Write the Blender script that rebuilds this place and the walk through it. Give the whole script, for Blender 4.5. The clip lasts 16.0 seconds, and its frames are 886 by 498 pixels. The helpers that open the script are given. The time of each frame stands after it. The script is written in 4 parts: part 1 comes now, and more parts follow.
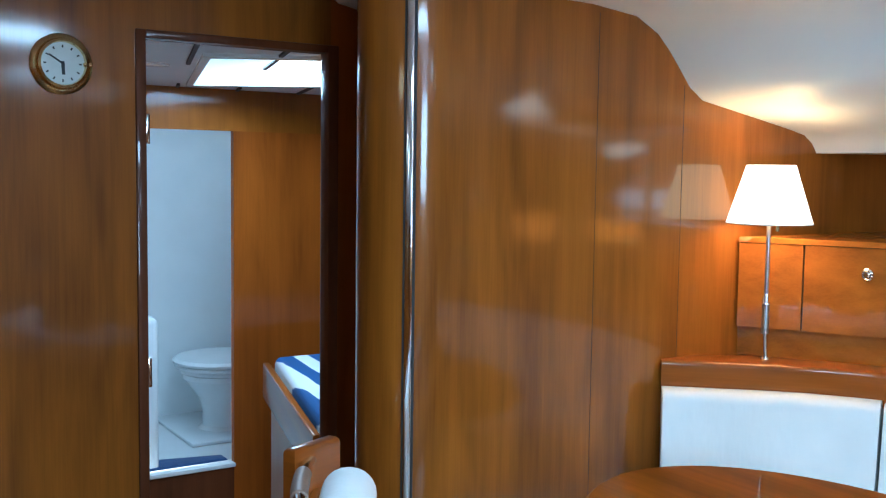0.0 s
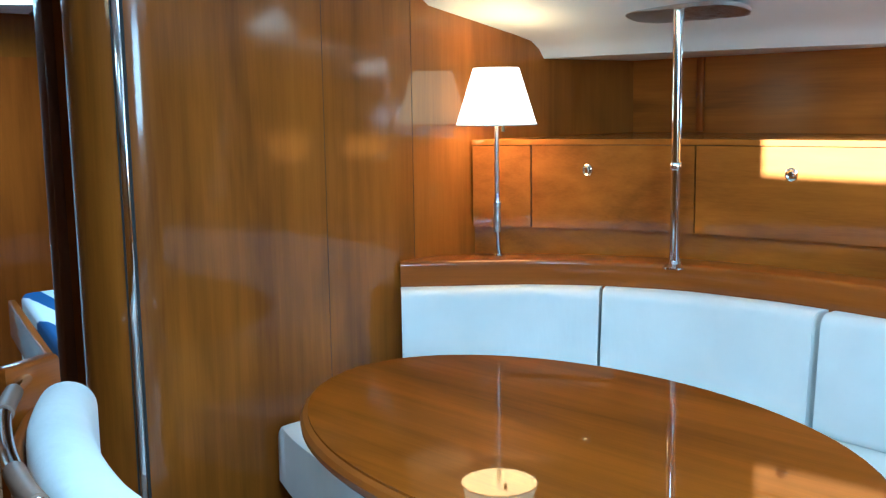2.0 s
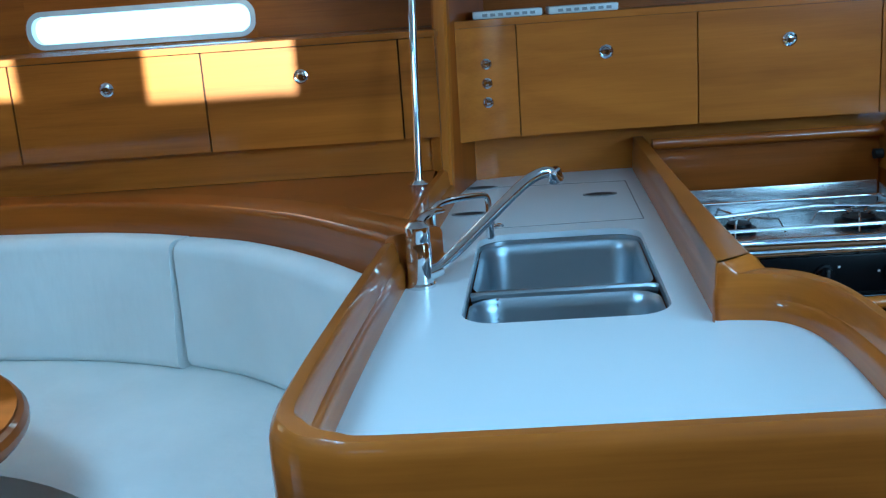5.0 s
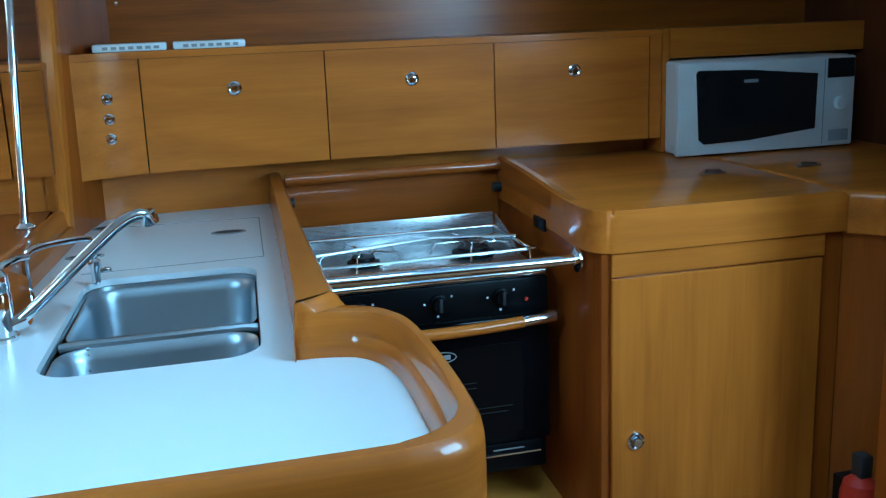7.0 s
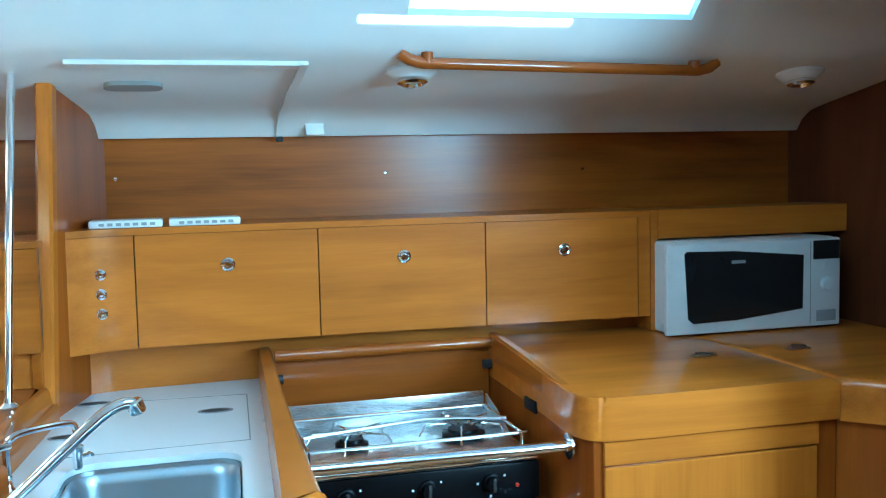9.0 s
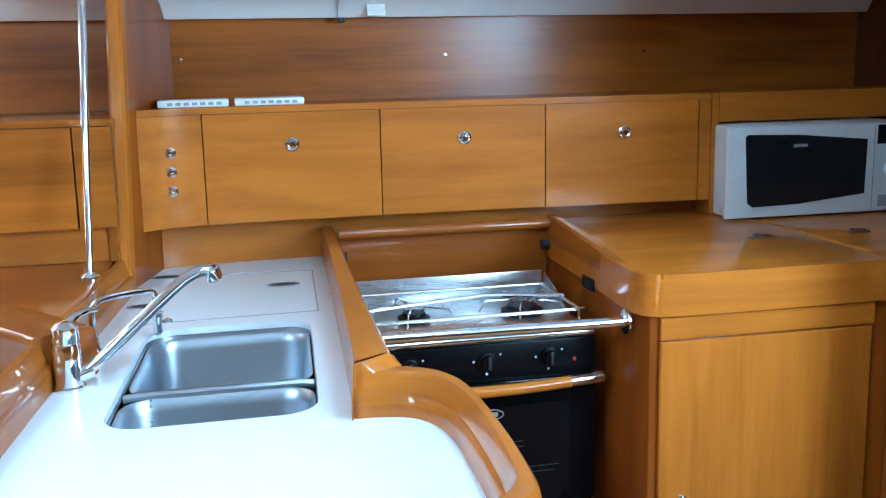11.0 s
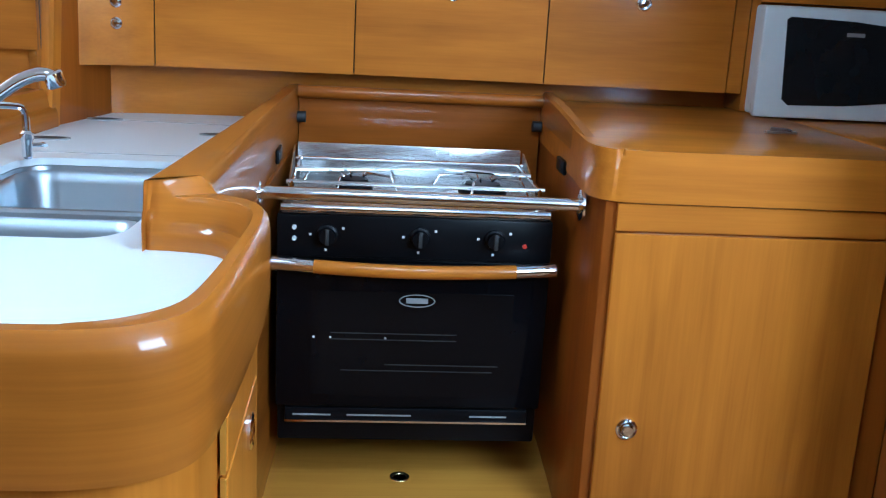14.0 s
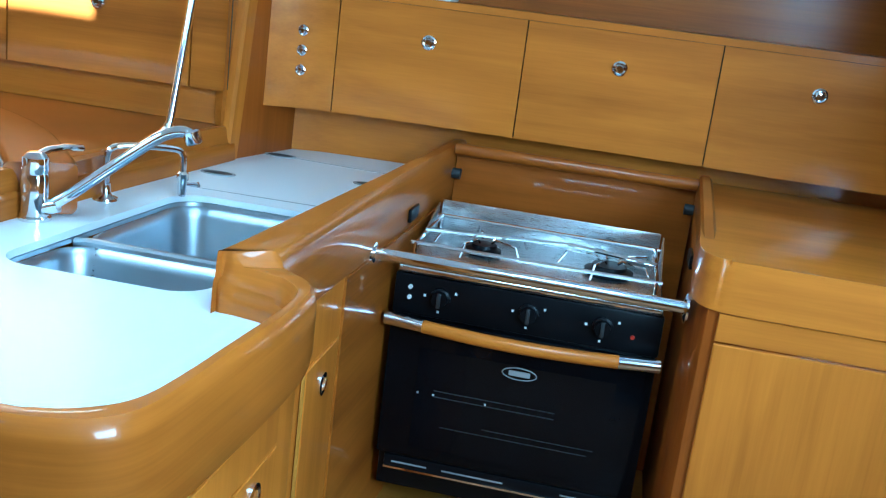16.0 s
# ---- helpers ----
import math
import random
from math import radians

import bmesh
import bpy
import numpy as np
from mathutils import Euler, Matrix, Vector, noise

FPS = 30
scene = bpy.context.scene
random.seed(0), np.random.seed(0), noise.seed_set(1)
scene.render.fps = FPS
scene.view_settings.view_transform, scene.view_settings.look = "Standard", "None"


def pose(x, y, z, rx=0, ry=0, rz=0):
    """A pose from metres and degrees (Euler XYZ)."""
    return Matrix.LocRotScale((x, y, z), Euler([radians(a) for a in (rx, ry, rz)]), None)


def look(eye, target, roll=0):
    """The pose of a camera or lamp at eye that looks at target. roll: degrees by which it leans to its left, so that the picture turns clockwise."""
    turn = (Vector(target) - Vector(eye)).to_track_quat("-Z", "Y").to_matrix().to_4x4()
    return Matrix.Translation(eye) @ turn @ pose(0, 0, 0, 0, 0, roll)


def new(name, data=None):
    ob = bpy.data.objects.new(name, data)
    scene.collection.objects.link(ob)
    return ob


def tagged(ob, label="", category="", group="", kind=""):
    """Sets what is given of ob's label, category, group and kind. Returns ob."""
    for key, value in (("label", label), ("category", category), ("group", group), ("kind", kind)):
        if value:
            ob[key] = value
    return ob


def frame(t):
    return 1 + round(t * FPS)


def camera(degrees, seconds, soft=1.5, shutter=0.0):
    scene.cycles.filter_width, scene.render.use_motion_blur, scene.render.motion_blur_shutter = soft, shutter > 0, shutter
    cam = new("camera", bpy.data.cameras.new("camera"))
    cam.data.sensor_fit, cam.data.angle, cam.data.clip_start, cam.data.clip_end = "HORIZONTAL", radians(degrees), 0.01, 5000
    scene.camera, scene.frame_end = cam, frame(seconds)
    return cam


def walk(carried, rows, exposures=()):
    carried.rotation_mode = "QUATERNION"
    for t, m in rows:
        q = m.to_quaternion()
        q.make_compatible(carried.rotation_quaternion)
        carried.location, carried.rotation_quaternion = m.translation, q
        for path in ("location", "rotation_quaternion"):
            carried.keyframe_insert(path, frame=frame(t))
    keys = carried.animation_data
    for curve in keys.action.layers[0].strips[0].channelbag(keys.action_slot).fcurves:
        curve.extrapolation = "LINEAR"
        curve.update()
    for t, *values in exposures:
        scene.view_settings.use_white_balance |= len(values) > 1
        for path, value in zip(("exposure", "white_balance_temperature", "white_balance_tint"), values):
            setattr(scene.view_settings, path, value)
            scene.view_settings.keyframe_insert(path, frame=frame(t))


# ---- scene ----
from mathutils import geometry

cam = camera(48.0, 16.0, soft=1.2, shutter=0.1)
PATH = [
    (0, (0.115, 0.099, 1.412), (1.197, 1.774, 1.255), 0.8),
    (0.5, (0.135, 0.056, 1.397), (1.2, 1.741, 1.241), 0.8),
    (1, (0.17, 0.018, 1.373), (1.292, 1.664, 1.195), 0.6),
    (1.5, (0.199, -0.007, 1.353), (1.444, 1.542, 1.134), 0.2),
    (2, (0.227, -0.013, 1.337), (1.611, 1.403, 1.057), -0.9),
    (2.5, (0.237, 0.013, 1.341), (1.752, 1.272, 0.994), -2.1),
    (3, (0.212, 0.037, 1.356), (1.878, 1.073, 0.966), -2.7),
    (3.5, (0.234, -0.02, 1.349), (2.018, 0.792, 0.95), -3.3),
    (4, (0.25, -0.104, 1.351), (2.119, 0.464, 0.92), -4.0),
    (4.5, (0.27, -0.146, 1.325), (2.198, 0.144, 0.879), -3.9),
    (5, (0.25, -0.199, 1.314), (2.188, -0.11, 0.829), -4.1),
    (5.2, (0.24, -0.22, 1.312), (2.174, -0.183, 0.803), -4.3),
    (7.3, (0.246, -0.383, 1.324), (2.126, -0.928, 0.911), -1.9),
    (7.5, (0.249, -0.382, 1.334), (2.133, -0.943, 0.967), -1.9),
    (8, (0.257, -0.393, 1.356), (2.159, -0.96, 1.113), -1.7),
    (8.2, (0.257, -0.39, 1.369), (2.161, -0.968, 1.167), -1.4),
    (10.3, (0.237, -0.36, 1.386), (2.182, -0.785, 1.199), -1.4),
    (10.5, (0.228, -0.355, 1.381), (2.168, -0.778, 1.147), -1.4),
    (11, (0.219, -0.346, 1.357), (2.14, -0.763, 0.987), -1.2),
    (11.5, (0.204, -0.346, 1.313), (2.1, -0.773, 0.845), -0.9),
    (12, (0.198, -0.346, 1.303), (2.066, -0.824, 0.77), 0.1),
    (12.5, (0.232, -0.397, 1.282), (2.088, -0.914, 0.747), 1.3),
    (13, (0.311, -0.501, 1.244), (2.176, -0.997, 0.719), 2.3),
    (13.5, (0.385, -0.62, 1.203), (2.281, -0.994, 0.686), 2.9),
    (14, (0.424, -0.739, 1.168), (2.353, -0.916, 0.67), 3.1),
    (14.5, (0.446, -0.836, 1.146), (2.389, -0.834, 0.669), 3.5),
    (15, (0.452, -0.9, 1.142), (2.388, -0.714, 0.675), 3.8),
    (15.5, (0.439, -0.939, 1.221), (2.348, -0.641, 0.703), 5.5),
    (16, (0.418, -0.968, 1.3), (2.326, -0.654, 0.788), 7.2),
]
EXPOSURES = [(0.0, 3.4, 4800, -2), (1.0, 3.45, 4650, -4), (2.0, 3.3, 4450, -10), (3.5, 2.85, 4150, -16), (5.2, 2.55, 4150, -13), (7.5, 3.35, 4150, -20), (8.0, 3.75, 4150, -24),
             (10.5, 3.95, 4650, -8), (12.5, 3.35, 4850, 3), (14.0, 3.6, 4950, 2), (15.0, 3.85, 4650, -5), (16.0, 3.7, 4250, -15)]
walk(cam, [(t, look(eye, target, roll)) for t, eye, target, roll in PATH], EXPOSURES)

SUN_EL = 10.5


def setup_light():
    world = bpy.data.worlds.new("sky_world")
    scene.world = world
    world.use_nodes = True
    nt = world.node_tree
    sky = nt.nodes.new("ShaderNodeTexSky")
    sky.sky_type, sky.sun_disc = "NISHITA", False
    sky.sun_elevation, sky.sun_rotation = radians(SUN_EL), radians(-90)
    nt.links.new(sky.outputs[0], nt.nodes["Background"].inputs[0])
    nt.nodes["Background"].inputs[1].default_value = 0.065
    sun = new("sun", bpy.data.lights.new("sun", "SUN"))
    sun.data.energy, sun.data.angle, sun.data.color = 5.0, radians(0.5), (1.0, 0.93, 0.80)
    sun.matrix_world = look((-20 * math.cos(radians(SUN_EL)), 0, 20 * math.sin(radians(SUN_EL))), (0, 0, 0))

    def area(name, eye, target, sx, sy, watts, colour):
        lamp = new(name, bpy.data.lights.new(name, "AREA"))
        lamp.data.shape, lamp.data.size, lamp.data.size_y = "RECTANGLE", sx, sy
        lamp.data.energy, lamp.data.color = watts, colour
        lamp.matrix_world = look(eye, target)
        return lamp

    day = (0.74, 0.89, 1.0)
    area("companionway_daylight", (0.22, -1.92, 1.55), (1.55, 0.0, 1.16), 0.75, 0.6, 3.6, day)
    # both hatches below are unseen; places assumed to light saloon and galley
    area("hatch_daylight", (0.75, 0.62, 1.92), (0.75, 0.62, 0), 0.46, 0.46, 2.3, day)
    area("galley_hatch_daylight", (1.25, -0.84, 1.89), (1.25, -0.84, 0), 0.44, 0.42, 0.95, day)
    area("cabin_hatch_daylight", (1.4, 3.12, 1.80), (1.4, 3.12, 0), 0.36, 0.6, 1.7, day)
    # added light over the head compartment, not a known hatch or lamp
    area("head_fill_light", (1.6, 4.5, 1.80), (1.6, 4.5, 0), 0.4, 0.4, 0.34, day)


setup_light()


# ---- materials ----
def mat_new(name):
    m = bpy.data.materials.new(name)
    m.use_nodes = True
    return m, m.node_tree, m.node_tree.nodes["Principled BSDF"]


def ramp_node(nt, stops):
    r = nt.nodes.new("ShaderNodeValToRGB")
    while len(r.color_ramp.elements) < len(stops):
        r.color_ramp.elements.new(0.5)
    for e, (p, c) in zip(r.color_ramp.elements, stops):
        e.position, e.color = p, (*c, 1)
    return r


def wood(name, axis, dark, light, rough=0.2, coat=0.6, fine=1.0, lacquer=0.05):
    """Varnished veneer with the grain along one axis."""
    m, nt, b = mat_new(name)
    tc = nt.nodes.new("ShaderNodeTexCoord")
    info = nt.nodes.new("ShaderNodeObjectInfo")
    add = nt.nodes.new("ShaderNodeVectorMath")
    nt.links.new(tc.outputs["Object"], add.inputs[0])
    mul = nt.nodes.new("ShaderNodeMath")
    mul.operation, mul.inputs[1].default_value = "MULTIPLY", 7.0
    nt.links.new(info.outputs["Random"], mul.inputs[0])
    nt.links.new(mul.outputs[0], add.inputs[1])

    def grain(across, along, detail, distort):
        mp = nt.nodes.new("ShaderNodeMapping")
        sc = [across] * 3
        for c in axis:
            sc["xyz".index(c)] = along
        mp.inputs["Scale"].default_value = sc
        n = nt.nodes.new("ShaderNodeTexNoise")
        n.inputs["Scale"].default_value, n.inputs["Detail"].default_value = 1.0, detail
        n.inputs["Distortion"].default_value = distort
        nt.links.new(add.outputs[0], mp.inputs[0])
        nt.links.new(mp.outputs[0], n.inputs[0])
        return n

    big = grain(5 * fine, 0.9, 3, 1.2)
    mid = grain(38 * fine, 1.3, 4, 0.4)
    pore = grain(260, 9, 2, 0.0)
    mix = nt.nodes.new("ShaderNodeMix")
    mix.inputs[0].default_value = 0.28
    nt.links.new(big.outputs[0], mix.inputs[2])
    nt.links.new(mid.outputs[0], mix.inputs[3])
    mix2 = nt.nodes.new("ShaderNodeMix")
    mix2.inputs[0].default_value = 0.12
    nt.links.new(mix.outputs[0], mix2.inputs[2])
    nt.links.new(pore.outputs[0], mix2.inputs[3])
    mean = tuple((a + c) / 2 for a, c in zip(dark, light))
    r = ramp_node(nt, [(0.30, dark), (0.5, mean), (0.72, light)])
    nt.links.new(mix2.outputs[0], r.inputs[0])
    nt.links.new(r.outputs[0], b.inputs["Base Color"])
    b.inputs["Roughness"].default_value = rough + 0.2
    b.inputs["Specular IOR Level"].default_value = 0.12
    b.inputs["Coat Weight"].default_value = coat
    b.inputs["Coat Roughness"].default_value = lacquer
    bump = nt.nodes.new("ShaderNodeBump")
    bump.inputs["Strength"].default_value, bump.inputs["Distance"].default_value = 0.05, 0.001
    nt.links.new(mid.outputs[0], bump.inputs["Height"])
    nt.links.new(bump.outputs[0], b.inputs["Normal"])
    return m


def plain(name, colour, rough=0.5, metal=0.0, vary=0.06, scale=12.0, bump=0.02, coat=0.0):
    m, nt, b = mat_new(name)
    tc = nt.nodes.new("ShaderNodeTexCoord")
    n = nt.nodes.new("ShaderNodeTexNoise")
    n.inputs["Scale"].default_value, n.inputs["Detail"].default_value = scale, 6
    nt.links.new(tc.outputs["Object"], n.inputs[0])
    lo = tuple(max(0, c * (1 - vary)) for c in colour)
    hi = tuple(min(1, c * (1 + vary)) for c in colour)
    r = ramp_node(nt, [(0.3, lo), (0.7, hi)])
    nt.links.new(n.outputs[0], r.inputs[0])
    nt.links.new(r.outputs[0], b.inputs["Base Color"])
    rr = nt.nodes.new("ShaderNodeMapRange")
    rr.inputs[3].default_value, rr.inputs[4].default_value = rough * 0.8, min(1, rough * 1.2)
    nt.links.new(n.outputs[0], rr.inputs[0])
    nt.links.new(rr.outputs[0], b.inputs["Roughness"])
    b.inputs["Metallic"].default_value = metal
    b.inputs["Coat Weight"].default_value = coat
    if bump:
        n2 = nt.nodes.new("ShaderNodeTexNoise")
        n2.inputs["Scale"].default_value, n2.inputs["Detail"].default_value = scale * 25, 3
        nt.links.new(tc.outputs["Object"], n2.inputs[0])
        bp = nt.nodes.new("ShaderNodeBump")
        bp.inputs["Strength"].default_value, bp.inputs["Distance"].default_value = bump, 0.002
        nt.links.new(n2.outputs[0], bp.inputs["Height"])
        nt.links.new(bp.outputs[0], b.inputs["Normal"])
    return m


def brushed(name, colour, rough, axis):
    m, nt, b = mat_new(name)
    tc = nt.nodes.new("ShaderNodeTexCoord")
    mp = nt.nodes.new("ShaderNodeMapping")
    sc = [400.0] * 3
    sc["xyz".index(axis)] = 6.0
    mp.inputs["Scale"].default_value = sc
    n = nt.nodes.new("ShaderNodeTexNoise")
    n.inputs["Detail"].default_value = 3
    nt.links.new(tc.outputs["Object"], mp.inputs[0])
    nt.links.new(mp.outputs[0], n.inputs[0])
    rr = nt.nodes.new("ShaderNodeMapRange")
    rr.inputs[3].default_value, rr.inputs[4].default_value = rough * 0.7, rough * 1.3
    nt.links.new(n.outputs[0], rr.inputs[0])
    nt.links.new(rr.outputs[0], b.inputs["Roughness"])
    b.inputs["Base Color"].default_value, b.inputs["Metallic"].default_value = (*colour, 1), 1.0
    return m


def fabric(name, colour):
    m, nt, b = mat_new(name)
    tc = nt.nodes.new("ShaderNodeTexCoord")
    n = nt.nodes.new("ShaderNodeTexNoise")
    n.inputs["Scale"].default_value, n.inputs["Detail"].default_value = 5, 5
    nt.links.new(tc.outputs["Object"], n.inputs[0])
    r = ramp_node(nt, [(0.3, tuple(c * 0.9 for c in colour)), (0.65, colour)])
    nt.links.new(n.outputs[0], r.inputs[0])
    nt.links.new(r.outputs[0], b.inputs["Base Color"])
    b.inputs["Roughness"].default_value = 0.75
    b.inputs["Sheen Weight"].default_value = 0.2
    weave = nt.nodes.new("ShaderNodeTexNoise")
    weave.inputs["Scale"].default_value, weave.inputs["Detail"].default_value = 700, 2
    fold = nt.nodes.new("ShaderNodeTexNoise")
    mp = nt.nodes.new("ShaderNodeMapping")
    mp.inputs["Scale"].default_value = (7, 7, 2.5)
    nt.links.new(tc.outputs["Object"], mp.inputs[0])
    nt.links.new(mp.outputs[0], fold.inputs[0])
    nt.links.new(tc.outputs["Object"], weave.inputs[0])
    b1, b2 = nt.nodes.new("ShaderNodeBump"), nt.nodes.new("ShaderNodeBump")
    b1.inputs["Strength"].default_value, b1.inputs["Distance"].default_value = 0.16, 0.012
    b2.inputs["Strength"].default_value, b2.inputs["Distance"].default_value = 0.15, 0.0008
    nt.links.new(fold.outputs[0], b1.inputs["Height"])
    nt.links.new(weave.outputs[0], b2.inputs["Height"])
    nt.links.new(b1.outputs[0], b2.inputs["Normal"])
    nt.links.new(b2.outputs[0], b.inputs["Normal"])
    return m


def glowing(name, colour, strength):
    m, nt, b = mat_new(name)
    b.inputs["Base Color"].default_value = (*colour, 1)
    b.inputs["Emission Color"].default_value = (*colour, 1)
    b.inputs["Emission Strength"].default_value = strength
    b.inputs["Roughness"].default_value = 0.8
    return m


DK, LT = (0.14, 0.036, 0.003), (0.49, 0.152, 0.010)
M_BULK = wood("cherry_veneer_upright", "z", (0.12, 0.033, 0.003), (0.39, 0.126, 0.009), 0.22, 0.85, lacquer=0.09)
M_LOCK = wood("cherry_veneer_level", "y", DK, LT, 0.26, 0.6)
M_GAL = wood("galley_veneer_level", "y", (0.28, 0.081, 0.006), (0.63, 0.207, 0.015), 0.26, 0.5, lacquer=0.12)
M_DOOR = wood("galley_veneer_upright", "z", (0.28, 0.081, 0.006), (0.63, 0.207, 0.015), 0.28, 0.45, lacquer=0.12)
M_HULL = wood("hull_lining_veneer", "y", DK, LT, 0.3, 0.4, lacquer=0.22)
M_RIM = wood("varnished_solid_wood", "xy", (0.15, 0.036, 0.003), (0.38, 0.104, 0.008), 0.18, 0.7)
M_RIMX = wood("varnished_solid_wood_athwart", "xy", (0.15, 0.039, 0.004), (0.52, 0.163, 0.013), 0.18, 0.6)
M_RIMZ = wood("varnished_solid_wood_upright", "z", (0.17, 0.038, 0.003), (0.38, 0.098, 0.007), 0.2, 0.5)
M_TABLE = wood("varnished_tabletop_veneer", "y", (0.11, 0.026, 0.001), (0.34, 0.088, 0.003), 0.2, 0.45, lacquer=0.02)
M_TABLE.node_tree.nodes["Principled BSDF"].inputs["Specular IOR Level"].default_value = 0.02
# darker veneer; under the head doorway it also carries painted shade
M_DARK = wood("dark_veneer", "z", (0.06, 0.017, 0.006), (0.15, 0.045, 0.014), 0.25, 0.5)
M_PLAT = wood("pale_platform_wood", "y", (0.36, 0.15, 0.016), (0.62, 0.29, 0.04), 0.3, 0.4)
M_HOLLY = plain("sole_dark_caulk", (0.03, 0.02, 0.015), 0.6)
M_CEIL = plain("white_moulded_liner", (0.82, 0.83, 0.82), 0.42, vary=0.03, scale=3)
M_WHITE = plain("white_gelcoat", (0.80, 0.82, 0.82), 0.25, vary=0.03, scale=5)
M_TOP = plain("white_solid_worktop", (0.78, 0.79, 0.79), 0.3, vary=0.012, scale=3, bump=0.004)
M_CUSH = fabric("off_white_cushion_cloth", (0.84, 0.84, 0.81))
M_CHROME = plain("polished_chrome", (0.78, 0.78, 0.79), 0.08, 1.0, 0.03, bump=0)
M_STEEL = brushed("brushed_stainless", (0.44, 0.48, 0.52), 0.34, "x")
M_STEELY = brushed("hob_stainless", (0.58, 0.58, 0.58), 0.28, "y")
M_BLACK = plain("black_enamel", (0.004, 0.004, 0.005), 0.35, vary=0.2, bump=0.01)
M_BLACK.node_tree.nodes["Principled BSDF"].inputs["Specular IOR Level"].default_value = 0.12
M_OVENG = plain("dark_oven_glass", (0.003, 0.003, 0.004), 0.08, vary=0.2, bump=0)
M_OVENG.node_tree.nodes["Principled BSDF"].inputs["Specular IOR Level"].default_value = 0.14
M_RUBBER = plain("black_rubber", (0.02, 0.02, 0.02), 0.6)
M_BRASS = plain("polished_brass", (0.80, 0.62, 0.30), 0.26, 1.0, 0.05, bump=0)
M_DIAL = plain("pale_dial", (0.62, 0.66, 0.64), 0.35, vary=0.08, scale=25)
M_INK = plain("black_ink", (0.02, 0.02, 0.02), 0.5)
# white for printed marks and buttons, and for glints painted on the oven glass
M_MARK_GLINT = plain("white_marking_and_glint", (0.7, 0.7, 0.7), 0.5)
M_REFLECTION = plain("dim_reflection_line", (0.06, 0.065, 0.07), 0.4, 0.6)
M_GREY = plain("grey_plastic", (0.30, 0.30, 0.30), 0.5)
M_MW = plain("white_appliance_enamel", (0.72, 0.74, 0.72), 0.3, vary=0.04)
M_MWG = plain("microwave_window_glass", (0.012, 0.014, 0.016), 0.12, bump=0)
M_RED = plain("red_enamel", (0.42, 0.03, 0.015), 0.3)
M_BLUEC = fabric("navy_cloth", (0.015, 0.05, 0.16))
M_SHADE = glowing("lit_lampshade", (1.0, 0.80, 0.50), 0.34)
M_LED = glowing("downlight_lens", (1.0, 0.86, 0.6), 0.9)
M_SKYG = glowing("glowing_daylight_stand_in", (0.8, 0.93, 1.0), 0.3)
M_LEATHER = plain("brown_leather", (0.20, 0.12, 0.08), 0.5, vary=0.15, scale=40, bump=0.1)
M_SEAM = plain("dark_seam", (0.05, 0.02, 0.01), 0.6)


def striped_cloth():
    m, nt, b = mat_new("blue_white_striped_cloth")
    tc = nt.nodes.new("ShaderNodeTexCoord")
    w = nt.nodes.new("ShaderNodeTexWave")
    w.bands_direction, w.inputs["Scale"].default_value = "X", 2.6
    w.inputs["Distortion"].default_value, w.inputs["Detail Scale"].default_value = 0.5, 2.0
    mp = nt.nodes.new("ShaderNodeMapping")
    mp.inputs["Rotation"].default_value = (0, 0, radians(8.3))
    nt.links.new(tc.outputs["Object"], mp.inputs[0])
    nt.links.new(mp.outputs[0], w.inputs[0])
    r = ramp_node(nt, [(0.47, (0.02, 0.075, 0.22)), (0.53, (0.72, 0.74, 0.74))])
    nt.links.new(w.outputs[0], r.inputs[0])
    nt.links.new(r.outputs[0], b.inputs["Base Color"])
    b.inputs["Roughness"].default_value = 0.85
    return m


M_STRIPE = striped_cloth()


# ---- mesh helpers ----
def mesh_of(bm, name, material, smooth=True, angle=35):
    bmesh.ops.remove_doubles(bm, verts=bm.verts, dist=1e-5)
    bmesh.ops.recalc_face_normals(bm, faces=bm.faces)
    lim = radians(angle)
    for f in bm.faces:
        f.smooth = smooth
    for e in bm.edges:
        e.smooth = len(e.link_faces) == 2 and e.calc_face_angle(0) < lim
    me = bpy.data.meshes.new(name)
    bm.to_mesh(me)
    bm.free()
    me.materials.append(material)
    return me


def part(name, bm, material, parent=None, label="", angle=35):
    ob = new(name, mesh_of(bm, name, material, True, angle))
    if parent:
        ob.parent = parent
    if label:
        ob["label"] = label
    return ob


def thing(name, label, category, group="", kind="", at=(0, 0, 0)):
    ob = new(name)
    ob.location = at
    return tagged(ob, label, category, group, kind)


def solid(name, bm, material, label, category="", kind="", group="", angle=35):
    return tagged(part(name, bm, material, None, "", angle), label, category, group, kind)


def box(x0, x1, y0, y1, z0, z1, bevel=0.0, seg=2, bm=None):
    out = bm or bmesh.new()
    m = Matrix.Translation(((x0 + x1) / 2, (y0 + y1) / 2, (z0 + z1) / 2)) @ Matrix.Diagonal((abs(x1 - x0), abs(y1 - y0), abs(z1 - z0), 1))
    r = bmesh.ops.create_cube(out, size=1, matrix=m)
    if bevel:
        vs = set(r["verts"])
        es = [e for e in out.edges if e.verts[0] in vs and e.verts[1] in vs]
        bmesh.ops.bevel(out, geom=es, offset=bevel, segments=seg, profile=0.5, affect="EDGES")
    return out


